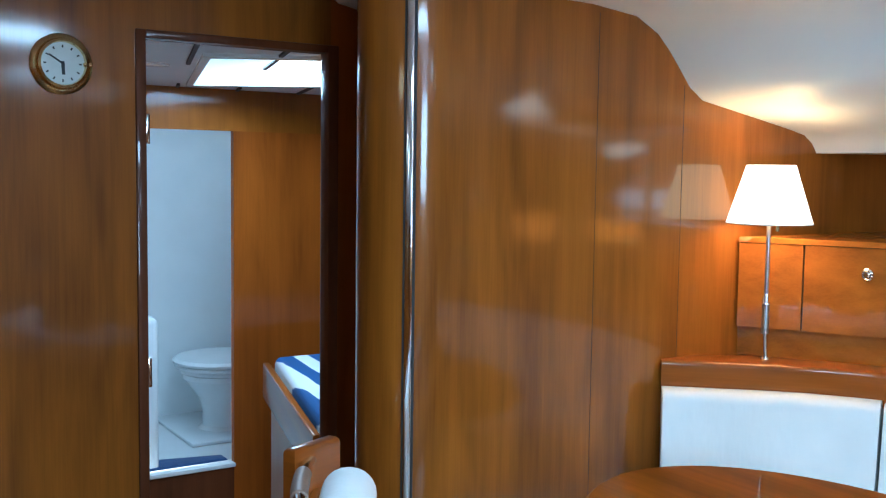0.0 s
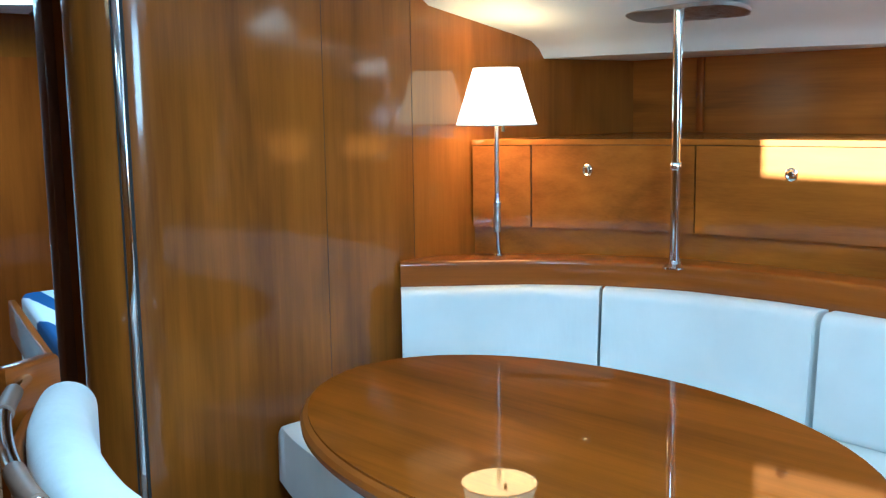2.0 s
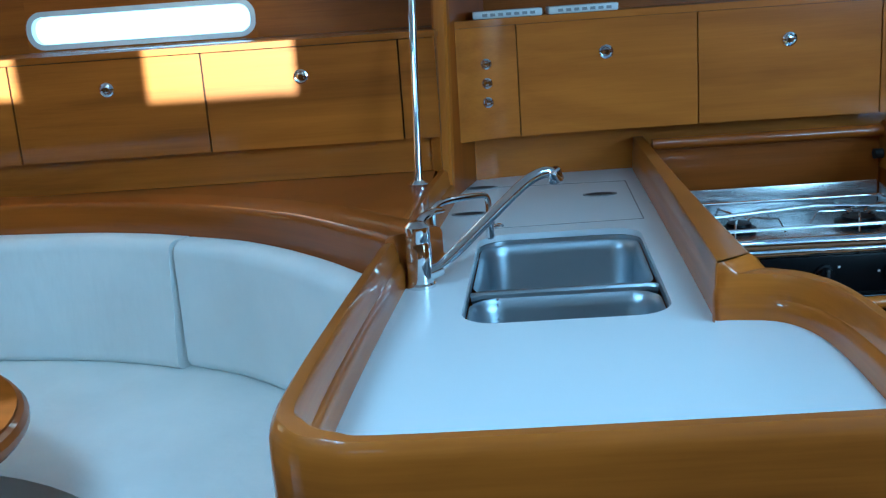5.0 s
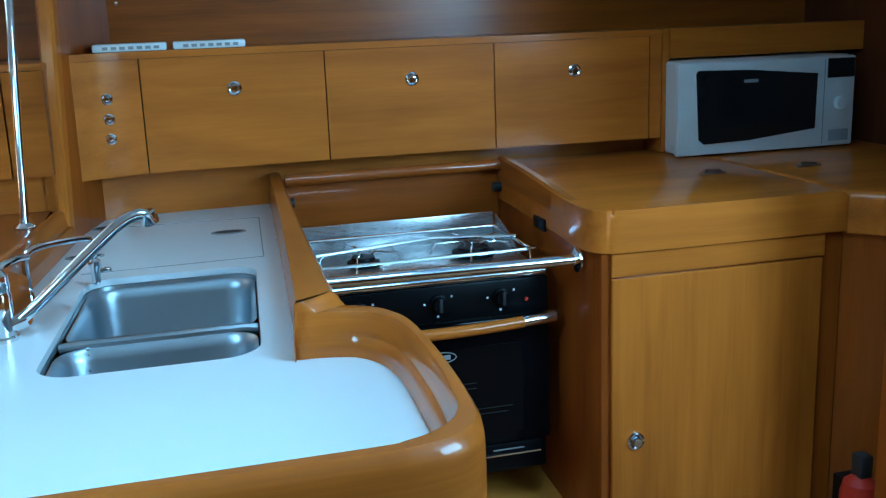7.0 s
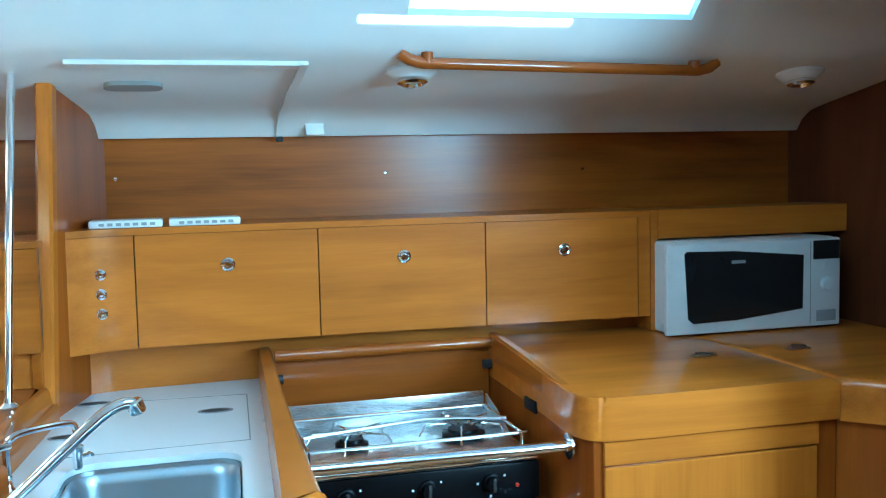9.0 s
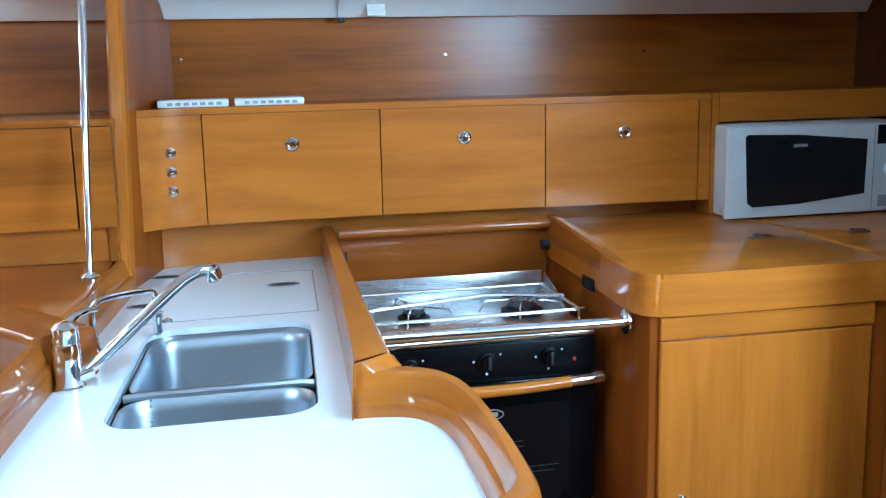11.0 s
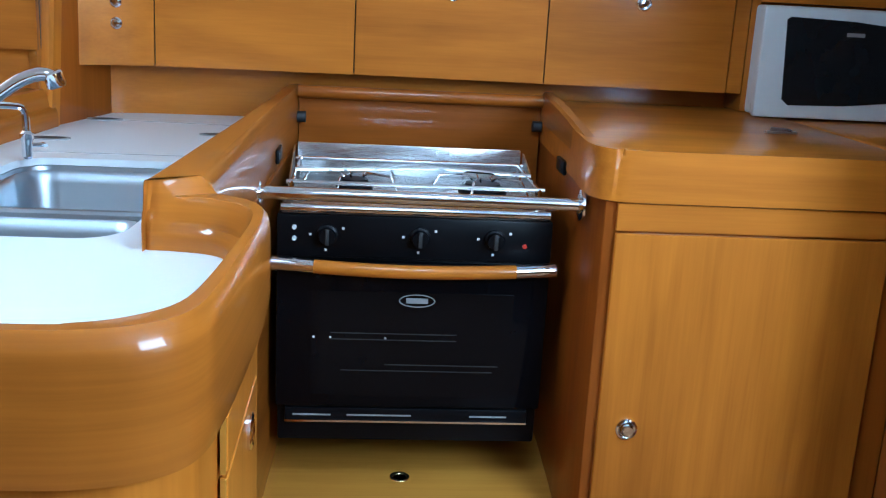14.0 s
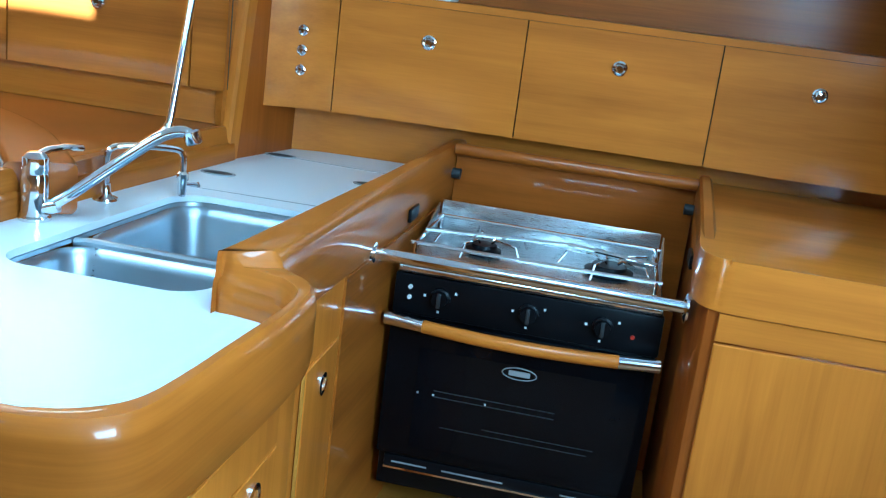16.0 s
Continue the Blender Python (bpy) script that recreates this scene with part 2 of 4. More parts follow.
def prism(pts, z0, z1, bevel=0.0, seg=3):
    """An upright block over a plan outline, its top edge rounded."""
    bm = bmesh.new()
    lo = [bm.verts.new((x, y, z0)) for x, y in pts]
    hi = [bm.verts.new((x, y, z1)) for x, y in pts]
    n = len(pts)
    bm.faces.new(lo)
    top = bm.faces.new(hi)
    for i in range(n):
        bm.faces.new((lo[i], lo[(i + 1) % n], hi[(i + 1) % n], hi[i]))
    if bevel:
        bmesh.ops.bevel(bm, geom=list(top.edges), offset=bevel, segments=seg, profile=0.5, affect="EDGES")
    return bm


def rod(p, q, r, seg=16, r2=None, bm=None):
    out = bm or bmesh.new()
    p, q = Vector(p), Vector(q)
    d = q - p
    m = Matrix.Translation((p + q) / 2) @ d.to_track_quat("Z", "Y").to_matrix().to_4x4()
    bmesh.ops.create_cone(out, cap_ends=True, segments=seg, radius1=r, radius2=r if r2 is None else r2, depth=d.length, matrix=m)
    return out


def lathe(profile, m, seg=28, bm=None):
    """Turns (radius, height) round the z axis of the pose m."""
    out = bm or bmesh.new()
    rings = []
    for r, h in profile:
        rings.append([out.verts.new(m @ Vector((r * math.cos(a), r * math.sin(a), h))) for a in (2 * math.pi * k / seg for k in range(seg))])
    for a, b in zip(rings, rings[1:]):
        for k in range(seg):
            out.faces.new((a[k], a[(k + 1) % seg], b[(k + 1) % seg], b[k]))
    if profile[0][0] > 1e-4:
        out.faces.new(rings[0])
    if profile[-1][0] > 1e-4:
        out.faces.new(rings[-1])
    return out


def pipe(pts, r, seg=10, bm=None):
    """A round tube through a smooth run of points."""
    out = bm or bmesh.new()
    pts = [Vector(p) for p in pts]
    rings = []
    side = None
    for i, p in enumerate(pts):
        d = (pts[min(i + 1, len(pts) - 1)] - pts[max(i - 1, 0)]).normalized()
        if side is None:
            side = d.orthogonal().normalized()
        side = (side - d * side.dot(d)).normalized()
        up = d.cross(side)
        rings.append([out.verts.new(p + r * (math.cos(a) * side + math.sin(a) * up)) for a in (2 * math.pi * k / seg for k in range(seg))])
    for a, b in zip(rings, rings[1:]):
        for k in range(seg):
            out.faces.new((a[k], a[(k + 1) % seg], b[(k + 1) % seg], b[k]))
    out.faces.new(rings[0])
    out.faces.new(rings[-1])
    return out


def curve_pts(ctrl, per=8):
    """A smooth run through plan points."""
    p = [Vector(c) for c in ctrl]
    p = [2 * p[0] - p[1]] + p + [2 * p[-1] - p[-2]]
    out = []
    for i in range(1, len(p) - 2):
        for k in range(per):
            t = k / per
            a, b, c, d = p[i - 1], p[i], p[i + 1], p[i + 2]
            out.append(0.5 * ((2 * b) + (c - a) * t + (2 * a - 5 * b + 4 * c - d) * t * t + (3 * b - a - 3 * c + d) * t ** 3))
    out.append(p[-2])
    return out


def cut(line, y_hi, y_lo, n=14):
    """An evenly stepped stretch of a run between two values of y."""
    pts = sorted(line, key=lambda p: p.y)
    ys, xs = [p.y for p in pts], [p.x for p in pts]
    return [Vector((float(np.interp(y, ys, xs)), float(y))) for y in np.linspace(y_hi, y_lo, n)]


def sweep(line, profile, cap=True):
    """Carries a closed profile of (inward, z) along a plan run."""
    bm = bmesh.new()
    rings = []
    n = len(line)
    for i, p in enumerate(line):
        d = line[min(i + 1, n - 1)] - line[max(i - 1, 0)]
        d = Vector((d.x, d.y)).normalized()
        inward = Vector((d.y, -d.x))
        rings.append([bm.verts.new((p.x + inward.x * o, p.y + inward.y * o, z)) for o, z in profile])
    m = len(profile)
    for a, b in zip(rings, rings[1:]):
        for k in range(m):
            bm.faces.new((a[k], a[(k + 1) % m], b[(k + 1) % m], b[k]))
    if cap:
        bm.faces.new(rings[0])
        bm.faces.new(rings[-1])
    return bm


def rounded(o0, o1, z0, z1, r, seg=4):
    """A rounded oblong as a closed profile."""
    out = []
    for cx, cz, a0 in ((o1 - r, z1 - r, 0), (o0 + r, z1 - r, 90), (o0 + r, z0 + r, 180), (o1 - r, z0 + r, 270)):
        for k in range(seg + 1):
            a = radians(a0 + 90 * k / seg)
            out.append((cx + r * math.cos(a), cz + r * math.sin(a)))
    return out


def round_rect(x0, x1, y0, y1, r, seg=6):
    return rounded(x0, x1, y0, y1, r, seg)


def loft(rings, caps=True):
    bm = bmesh.new()
    vs = [[bm.verts.new(p) for p in ring] for ring in rings]
    for a, b in zip(vs, vs[1:]):
        for k in range(len(a)):
            bm.faces.new((a[k], a[(k + 1) % len(a)], b[(k + 1) % len(b)], b[k]))
    if caps:
        bm.faces.new(vs[0])
        bm.faces.new(vs[-1])
    return bm


def inside(p, outline):
    """Whether a plan point lies within an outline."""
    odd = False
    for (ax, ay), (bx, by) in zip(outline, outline[1:] + outline[:1]):
        if (ay > p.y) != (by > p.y) and p.x < ax + (bx - ax) * (p.y - ay) / (by - ay):
            odd = not odd
    return odd


def knob_ring(name, parent, x, y, z, r=0.016, facing="-x"):
    """A flush chrome push-knob in its ring."""
    turn = {"-x": pose(x, y, z, 0, -90, 0), "-y": pose(x, y, z, 90, 0, 0)}[facing]
    ring = part(name, lathe([(r * 0.62, 0.0), (r * 0.62, 0.004), (r * 0.8, 0.0055), (r, 0.004), (r, -0.002)], turn, 24), M_CHROME, parent, "chrome push-knob ring")
    part("button", lathe([(r * 0.55, -0.002), (r * 0.55, 0.006), (r * 0.4, 0.0085), (0.0, 0.009)], turn, 20), M_CHROME, ring)
    return ring


# ---- structure ----
HULL = 2.92
BULK = 1.86
CLOCK = 2.45
ROOF = [(0.30, 1.93), (1.0, 1.895), (1.30, 1.84), (1.50, 1.80), (1.65, 1.797), (1.79, 1.782), (1.86, 1.747), (1.90, 1.71), (1.922, 1.686), (1.94, 1.665), (1.975, 1.625), (2.02, 1.596),
        (2.36, 1.535), (2.42, 1.522), (2.455, 1.50), (2.475, 1.474)]


def swell(p):
    """The hull widens aft of the saloon bulkhead: carries a point of the deckhead outboard with it."""
    x, y, z = p
    s = min(1, max(0, (BULK - y) / 1.66))
    g = min(1, max(0, (x - 1.2) / 0.8))
    k = 1 + 0.18 * s * s * (3 - 2 * s) * g * g * (3 - 2 * g)
    return Vector((0.24 + (x - 0.24) * k, y, z + (z - 1.46) * (k - 1) * 0.85))


def deckhead(x, y):
    """Height of the deckhead liner over a place of the plan."""
    run = [swell((a, y, b)) for a, b in ROOF]
    return float(np.interp(x, [p.x for p in run], [p.z for p in run]))


def build_floor():
    solid("floor", box(-1.5, 3.0, -2.6, 5.4, -0.06, -0.004), M_HOLLY, "dark sub-floor under the teak cabin sole", kind="structure")
    fl = bpy.data.objects["floor"]
    me = mesh_of(box(-0.028, 0.028, -1.4, 1.4, 0, 0.006, 0.001, 1), "plank", wood("sole_teak_lengthwise", "y", (0.22, 0.10, 0.04), (0.40, 0.21, 0.095), 0.4, 0.1))
    for row, y in enumerate((-1.15, 1.66, 4.1)):
        for k in range(33):
            ob = new("plank", me)
            ob.parent = fl
            ob.location = (-0.06 + 0.0605 * k, y, -0.004)


def build_roof():
    """The moulded overhead, with window openings and two unseen, assumed hatch openings left out of it."""
    prof = ROOF + [(2.49, 1.474), (2.98, 1.478)]
    prof = [(1.5 - x, z) for x, z in prof[::-1]] + [(0.75, 1.94)] + prof
    prof.sort()
    ys = sorted({-2.25, CLOCK, -1.5, -1.22, -0.86, -0.76, 0.20, 0.39, 0.53, 0.68, 0.82, 0.85, 1.0, 1.14, 1.32, 1.5, 1.68, BULK})
    bm = bmesh.new()
    grid = [[bm.verts.new(swell((x, y, z))) for x, z in prof] for y in ys]
    for v in bm.verts:
        v.co.x = min(v.co.x, HULL + 0.05)
    for j in range(len(ys) - 1):
        ym = (ys[j] + ys[j + 1]) / 2
        for i in range(len(prof) - 1):
            xm = (prof[i][0] + prof[i + 1][0]) / 2
            side = 1.78 > (prof[i][1] + prof[i + 1][1]) / 2 > 1.66
            port = xm < 0 and side and ((0.82 < ym < 1.14 and prof[i][1] + prof[i + 1][1] > 3.39) or 0.20 < ym < 0.53)
            star = xm > 1.7 and side and -1.5 < ym < -0.86
            hatch = (0.5 < xm < 1.0 and 0.39 < ym < 0.85) or (1.0 < xm < 1.5 and -1.22 < ym < -0.76)
            if not (port or star or hatch):
                bm.faces.new((grid[j][i], grid[j][i + 1], grid[j + 1][i + 1], grid[j + 1][i]))
    solid_roof = solid("ceiling", bm, M_CEIL, "white moulded deckhead liner with rounded coachroof sides", kind="structure", angle=28)
    mod = solid_roof.modifiers.new("thickness", "SOLIDIFY")
    mod.thickness, mod.offset = 0.02, 1.0


def build_walls():
    # starboard bulkhead: a thick panel with a rounded inboard nose
    r = 0.13
    nose = [(1.26 + r * math.cos(a), BULK + r + r * math.sin(a)) for a in (radians(d) for d in range(90, 271, 12))]
    solid("wall_forward", prism([(HULL + 0.05, BULK + 2 * r)] + nose + [(HULL + 0.05, BULK)], 0.0, 1.96), M_BULK,
          "glossy varnished cherry bulkhead with a rounded inboard end", kind="structure")
    a = radians(234)
    c = (1.26 + r * math.cos(a), BULK + r + r * math.sin(a))
    st = thing("bulkhead_trim", "chrome strip let into the rounded bulkhead end", "trim", kind="structure")
    # black edges put in for the dark reflections along the chrome
    part("strip_dark_edge", box(-0.013, 0.013, -0.002, 0.006, 0, 1.93, 0.001, 1), M_RUBBER, st).matrix_local = pose(c[0], c[1], 0, 0, 0, 234 - 270)
    part("chrome_strip", box(-0.008, 0.008, -0.010, -0.002, 0, 1.93, 0.003, 3), M_CHROME, st).matrix_local = pose(c[0], c[1], 0, 0, 0, 234 - 270)
    for x, z1 in ((1.674, 1.78), (1.955, 1.63)):
        part("veneer_joint", box(x - 0.0005, x + 0.0005, BULK - 0.0008, BULK + 0.001, 0.0, z1), M_SEAM, st, "fine dark veneer joint")
    # clock wall with its doorway
    w = thing("wall_clock", "cherry-veneered bulkhead round the cabin doorway", "wall", kind="structure")
    part("panel_inboard", box(-1.4, 0.795, CLOCK, CLOCK + 0.03, 0, 2.0), M_BULK, w)
    part("panel_over_door", box(0.795, 1.28, CLOCK, CLOCK + 0.03, 1.715, 2.0), M_BULK, w)
    part("panel_outboard", box(1.28, 2.9, CLOCK, CLOCK + 0.03, 0, 2.0), M_RIMZ, w)
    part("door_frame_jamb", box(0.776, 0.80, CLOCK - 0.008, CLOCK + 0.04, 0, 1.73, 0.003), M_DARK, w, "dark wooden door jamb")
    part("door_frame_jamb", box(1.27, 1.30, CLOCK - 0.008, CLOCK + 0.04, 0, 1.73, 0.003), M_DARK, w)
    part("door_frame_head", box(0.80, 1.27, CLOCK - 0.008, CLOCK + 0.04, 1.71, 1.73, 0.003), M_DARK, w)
    for z in (1.50, 0.92):
        part("hinge", box(0.801, 0.81, CLOCK + 0.0, CLOCK + 0.022, z - 0.035, z + 0.035, 0.002), M_CHROME, w, "polished steel door hinge")
    # side walls, aft wall
    solid("wall_hull_starboard", box(HULL, HULL + 0.04, -2.25, BULK, 0.0, 1.2), M_LOCK, "cherry-veneered hull side", kind="structure")
    solid("wall_port", box(-1.4, -1.36, -2.25, CLOCK, 0.0, 1.5), M_BULK, "varnished cherry lining of the port side", kind="structure")
    aft = thing("wall_aft", "varnished cherry bulkhead at the companionway", "wall", kind="structure")
    part("panel_port", box(-1.4, -0.05, -2.25, -2.21, 0, 1.96), M_BULK, aft)
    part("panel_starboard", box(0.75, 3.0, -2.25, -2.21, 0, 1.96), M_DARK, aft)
    part("panel_below", box(-0.05, 0.75, -2.25, -2.21, 0, 0.95), M_BULK, aft)
    part("panel_above", box(-0.05, 0.75, -2.25, -2.21, 1.8, 1.96), M_BULK, aft)


def build_hull_panels():
    """The upper hull lining with the long hull window through it."""
    y0, y1, z0, z1 = 0.373, 0.982, 1.258, 1.354
    up = thing("wall_hull_upper", "cherry-veneered upper hull lining with a long slim window", "wall", kind="structure")
    for a, b in ((-2.21, y0), (y1, 1.86)):
        part("lining_panel", box(HULL, HULL + 0.03, a, b, 1.20, 1.53), M_HULL, up)
    part("lining_panel", box(HULL, HULL + 0.03, y0, y1, 1.20, z0), M_HULL, up)
    part("lining_panel", box(HULL, HULL + 0.03, y0, y1, z1, 1.53), M_HULL, up)
    part("batten", box(HULL - 0.012, HULL, 1.60, 1.625, 1.255, 1.478, 0.004), M_RIMZ, up, "upright varnished batten")
    for y in (-0.25, -0.95, -1.53):
        part("screw", lathe([(0.005, 0), (0.0045, 0.002), (0.0, 0.003)], pose(HULL, y, 1.375, 0, -90, 0), 14), M_CHROME, up)
    win = thing("window_hull", "long slim hull window with rounded ends", "window", kind="structure")
    outer = round_rect(y0 - 0.002, y1 + 0.002, z0 - 0.002, z1 + 0.002, 0.045)
    inner = round_rect(y0 + 0.012, y1 - 0.012, z0 + 0.012, z1 - 0.012, 0.032)
    bm = bmesh.new()
    rings = [[bm.verts.new((x, y, z)) for y, z in ring] for x, ring in ((HULL - 0.006, outer), (HULL - 0.006, inner), (HULL + 0.03, inner), (HULL + 0.03, outer))]
    n = len(outer)
    for a, b in zip(rings, rings[1:]):
        for k in range(n):
            bm.faces.new((a[k], a[(k + 1) % n], b[(k + 1) % n], b[k]))
    part("window_frame", bm, M_WHITE, win)
    ye, ze = (y0 - 0.004, y1 + 0.004), (z0 - 0.004, z1 + 0.004)
    ym, zm = (y0 + y1) / 2, (z0 + z1) / 2
    square = [(ye[y > ym], ze[z > zm]) for y, z in outer]
    bm = bmesh.new()
    ra = [bm.verts.new((HULL - 0.002, y, z)) for y, z in square]
    rb = [bm.verts.new((HULL - 0.002, y, z)) for y, z in outer]
    for k in range(n):
        bm.faces.new((ra[k], ra[(k + 1) % n], rb[(k + 1) % n], rb[k]))
    bmesh.ops.dissolve_degenerate(bm, dist=1e-6, edges=bm.edges[:])
    part("corner_fill", bm, M_HULL, up)
    # the pane itself glows, standing in for daylight from outside
    bm = bmesh.new()
    bm.faces.new([bm.verts.new((HULL + 0.02, y, z)) for y, z in inner])
    part("pane", bm, M_SKYG, win, "opaque pane glowing in place of daylight")


build_roof()
build_walls()
build_hull_panels()

# ---- saloon ----
BACK = curve_pts([(1.90, 1.855), (2.165, 1.60), (2.30, 1.342), (2.335, 1.1), (2.325, 0.87), (2.28, 0.60), (2.19, 0.38), (2.045, 0.165), (1.86, 0.0), (1.80, -0.045)], 10)
FACE = curve_pts([(2.17, 1.855), (2.30, 1.62), (2.40, 1.33), (2.455, 0.84), (2.465, 0.40), (2.47, -0.112)], 12)


def build_settee():
    line = BACK
    st = thing("settee", "curved cherry settee frame with a varnished top rail", "settee")
    part("top_rail", sweep(line, rounded(-0.10, 0.012, 0.868, 0.952, 0.012)), M_RIM, st, "curved varnished top rail")
    # shelf behind the rail
    pts = [(p.x, p.y) for p in sweep_offset(line, -0.05)] + [(2.50, -0.092), (HULL - 0.005, -0.18), (HULL - 0.005, 1.855)]
    part("shelf", prism(pts, 0.915, 0.940), M_RIM, st, "glossy cherry shelf behind the cushions")
    cuts = [(1.853, 1.475), (1.465, 0.925), (0.905, 0.395)]
    for a, b in cuts:
        seg = cut(line, a, b, 20)
        part_bm = sweep(seg, [(o + 0.12 * (0.75 - z) * (z < 0.75), z) for o, z in rounded(-0.005, 0.075, 0.622, 0.890, 0.026, 5)])
        for v in part_bm.verts:
            v.co += Vector((noise.noise(v.co * 9), noise.noise(v.co * 9 + Vector((5, 0, 0))), 0)) * 0.004
        solid("back_cushion", part_bm, M_CUSH, "off-white upholstered back cushion of the curved settee", "cushion", group="settee back cushions", angle=60)
    tail = curve_pts([(2.192, 0.385), (2.13, 0.275), (2.05, 0.18), (1.96, 0.098), (1.875, 0.032), (1.79, -0.025), (1.70, -0.08)], 6)
    end = sweep(tail, rounded(-0.005, 0.07, 0.622, 0.890, 0.028, 5))
    for v in end.verts:
        v.co += Vector((noise.noise(v.co * 9), noise.noise(v.co * 9 + Vector((5, 0, 0))), 0)) * 0.003
        v.co.y = max(v.co.y, 0.042 - (v.co.x - 1.2) * 0.0916)
    solid("back_cushion", end, M_CUSH, "off-white curved end cushion against the galley peninsula", "cushion", group="settee back cushions", angle=60)
    # seat cushion and its box
    rim = [(p.x - 0.03, min(p.y, 1.845)) for p in line if p.y > 0.12]
    rim += [(1.86, 0.06), (1.70, 0.03), (1.45, 0.03), (1.22, 0.06)]
    front = [(1.20, 0.20), (1.45, 0.30), (1.64, 0.50), (1.74, 0.80), (1.72, 1.02), (1.60, 1.22), (1.45, 1.36), (1.40, 1.48), (1.44, 1.68), (1.50, 1.845)]
    seat = prism(rim + [tuple(p) for p in curve_pts(front, 5)], 0.485, 0.625, 0.035, 5)
    solid("settee_seat_cushion", seat, M_CUSH, "off-white curved settee seat cushion", "cushion", angle=60)
    part("base", sweep([p for p in line if p.y < 1.83], [(0.32, 0.0), (0.32, 0.484), (-0.1, 0.484), (-0.1, 0.0)]), M_BULK, st)
    part("back_board", sweep(line, [(-0.012, 0.46), (-0.012, 0.876), (-0.04, 0.876), (-0.04, 0.46)]), M_BULK, st)


def sweep_offset(line, o):
    out = []
    for i, p in enumerate(line):
        d = line[min(i + 1, len(line) - 1)] - line[max(i - 1, 0)]
        d = d.normalized()
        out.append(Vector((p.x + d.y * o, p.y - d.x * o)))
    return out


def build_saloon_lockers():
    body = thing("saloon_locker", "row of cherry saloon lockers above the settee shelf", "locker", group="")
    part("plinth", sweep(FACE, [(-0.012, 0.941), (-0.012, 1.02), (-0.05, 1.02), (-0.05, 0.941)]), M_LOCK, body)
    part("carcass", sweep(FACE, [(-0.006, 1.02), (-0.006, 1.24), (-0.05, 1.24), (-0.05, 1.02)]), M_SEAM, body)
    top = [(p.x, p.y) for p in sweep_offset(FACE, 0.012)] + [(HULL - 0.003, -0.175), (HULL - 0.003, 1.855)]
    part("top_board", prism(top, 1.238, 1.252, 0.004), M_LOCK, body)
    part("end_panel", prism([(2.462, -0.108), (2.475, -0.088), (2.66, -0.125), (2.66, -0.150)], 0.941, 1.238), M_LOCK, body)
    edges = [1.855, 1.715, 1.31, 0.835, 0.405, -0.03, -0.112]
    for a, b in zip(edges, edges[1:]):
        seg = cut(FACE, a - 0.002, b + 0.002)
        door = part("door", sweep(seg, [(0.010, 1.018), (0.010, 1.236), (-0.008, 1.236), (-0.008, 1.018)]), M_LOCK, body, "flush cherry locker door")
        if a - b > 0.3:
            ym = (a + b) / 2 + (0.06 if a > 1.5 else 0)
            p = min(FACE, key=lambda q: abs(q.y - ym))
            knob_ring("push_knob", door, p.x - 0.011, ym, 1.172)


def build_table():
    cx, cy, a, b = 1.470, 0.994, 0.362, 0.553
    out = []
    for k in range(72):
        t = 2 * math.pi * k / 72
        c, s = math.cos(t), math.sin(t)
        out.append((cx + a * c * 0.987 + b * s * 0.161, cy - a * c * 0.161 + b * s * 0.987))
    t = thing("saloon_table", "glossy oval varnished wooden saloon table", "table", at=(cx, cy, 0))
    bm = prism(out, 0.778, 0.812, 0.010, 4)
    bmesh.ops.translate(bm, verts=bm.verts, vec=(-cx, -cy, 0))
    part("tabletop", bm, M_TABLE, t)
    rimpts = [(x - cx, y - cy) for x, y in out]
    part("edge_moulding", pipe([(x * 0.995, y * 0.997, 0.792) for x, y in rimpts + rimpts[:1]], 0.016, 10), M_RIM, t, "rounded darker edge moulding")
    part("pedestal", lathe([(0.16, 0.0), (0.16, 0.02), (0.06, 0.04), (0.05, 0.06), (0.05, 0.73), (0.12, 0.76), (0.12, 0.777)], Matrix.Identity(4)), M_CHROME, t)


def build_bench():
    """The curved seat on the inboard side of the table."""
    line = curve_pts([(0.935, 1.82), (0.875, 1.73), (0.80, 1.58), (0.725, 1.35), (0.69, 1.13), (0.71, 0.89), (0.79, 0.65)], 8)
    line = line[::-1]
    b = thing("curved_bench", "curved wooden bench with an off-white padded back", "bench")
    part("back_board", sweep(line, rounded(0.0, 0.022, 0.42, 0.80, 0.008)), M_RIM, b)
    part("end_board", prism([(0.865, 1.805), (0.985, 1.855), (0.995, 1.825), (0.875, 1.775)], 0.0, 0.888, 0.012), M_RIM, b)
    rail = part("grab_rail", pipe([(p.x - 0.004, p.y, 0.855) for p in line], 0.013, 14), M_CHROME, b, "curved polished steel grab rail")
    for lo, hi in ((1.61, 1.73), (1.19, 1.33), (0.73, 0.88)):
        part("leather_wrap", pipe([(p.x - 0.004, p.y, 0.855) for p in cut(line, lo, hi, 8)], 0.016, 14), M_LEATHER, rail, "brown leather wrap")
    inner = cut(line, 0.70, 1.76, 24)
    pad = sweep(inner, rounded(0.026, 0.130, 0.46, 0.858, 0.05, 6))
    part("back_pad", pad, M_CUSH, b, "off-white back pad", 60)
    part("seat_pad", sweep(inner, rounded(0.05, 0.42, 0.38, 0.46, 0.03, 4)), M_CUSH, b, "off-white seat pad", 60)
    part("base", sweep(inner, [(0.03, 0.0), (0.03, 0.38), (0.36, 0.38), (0.36, 0.0)]), M_BULK, b)


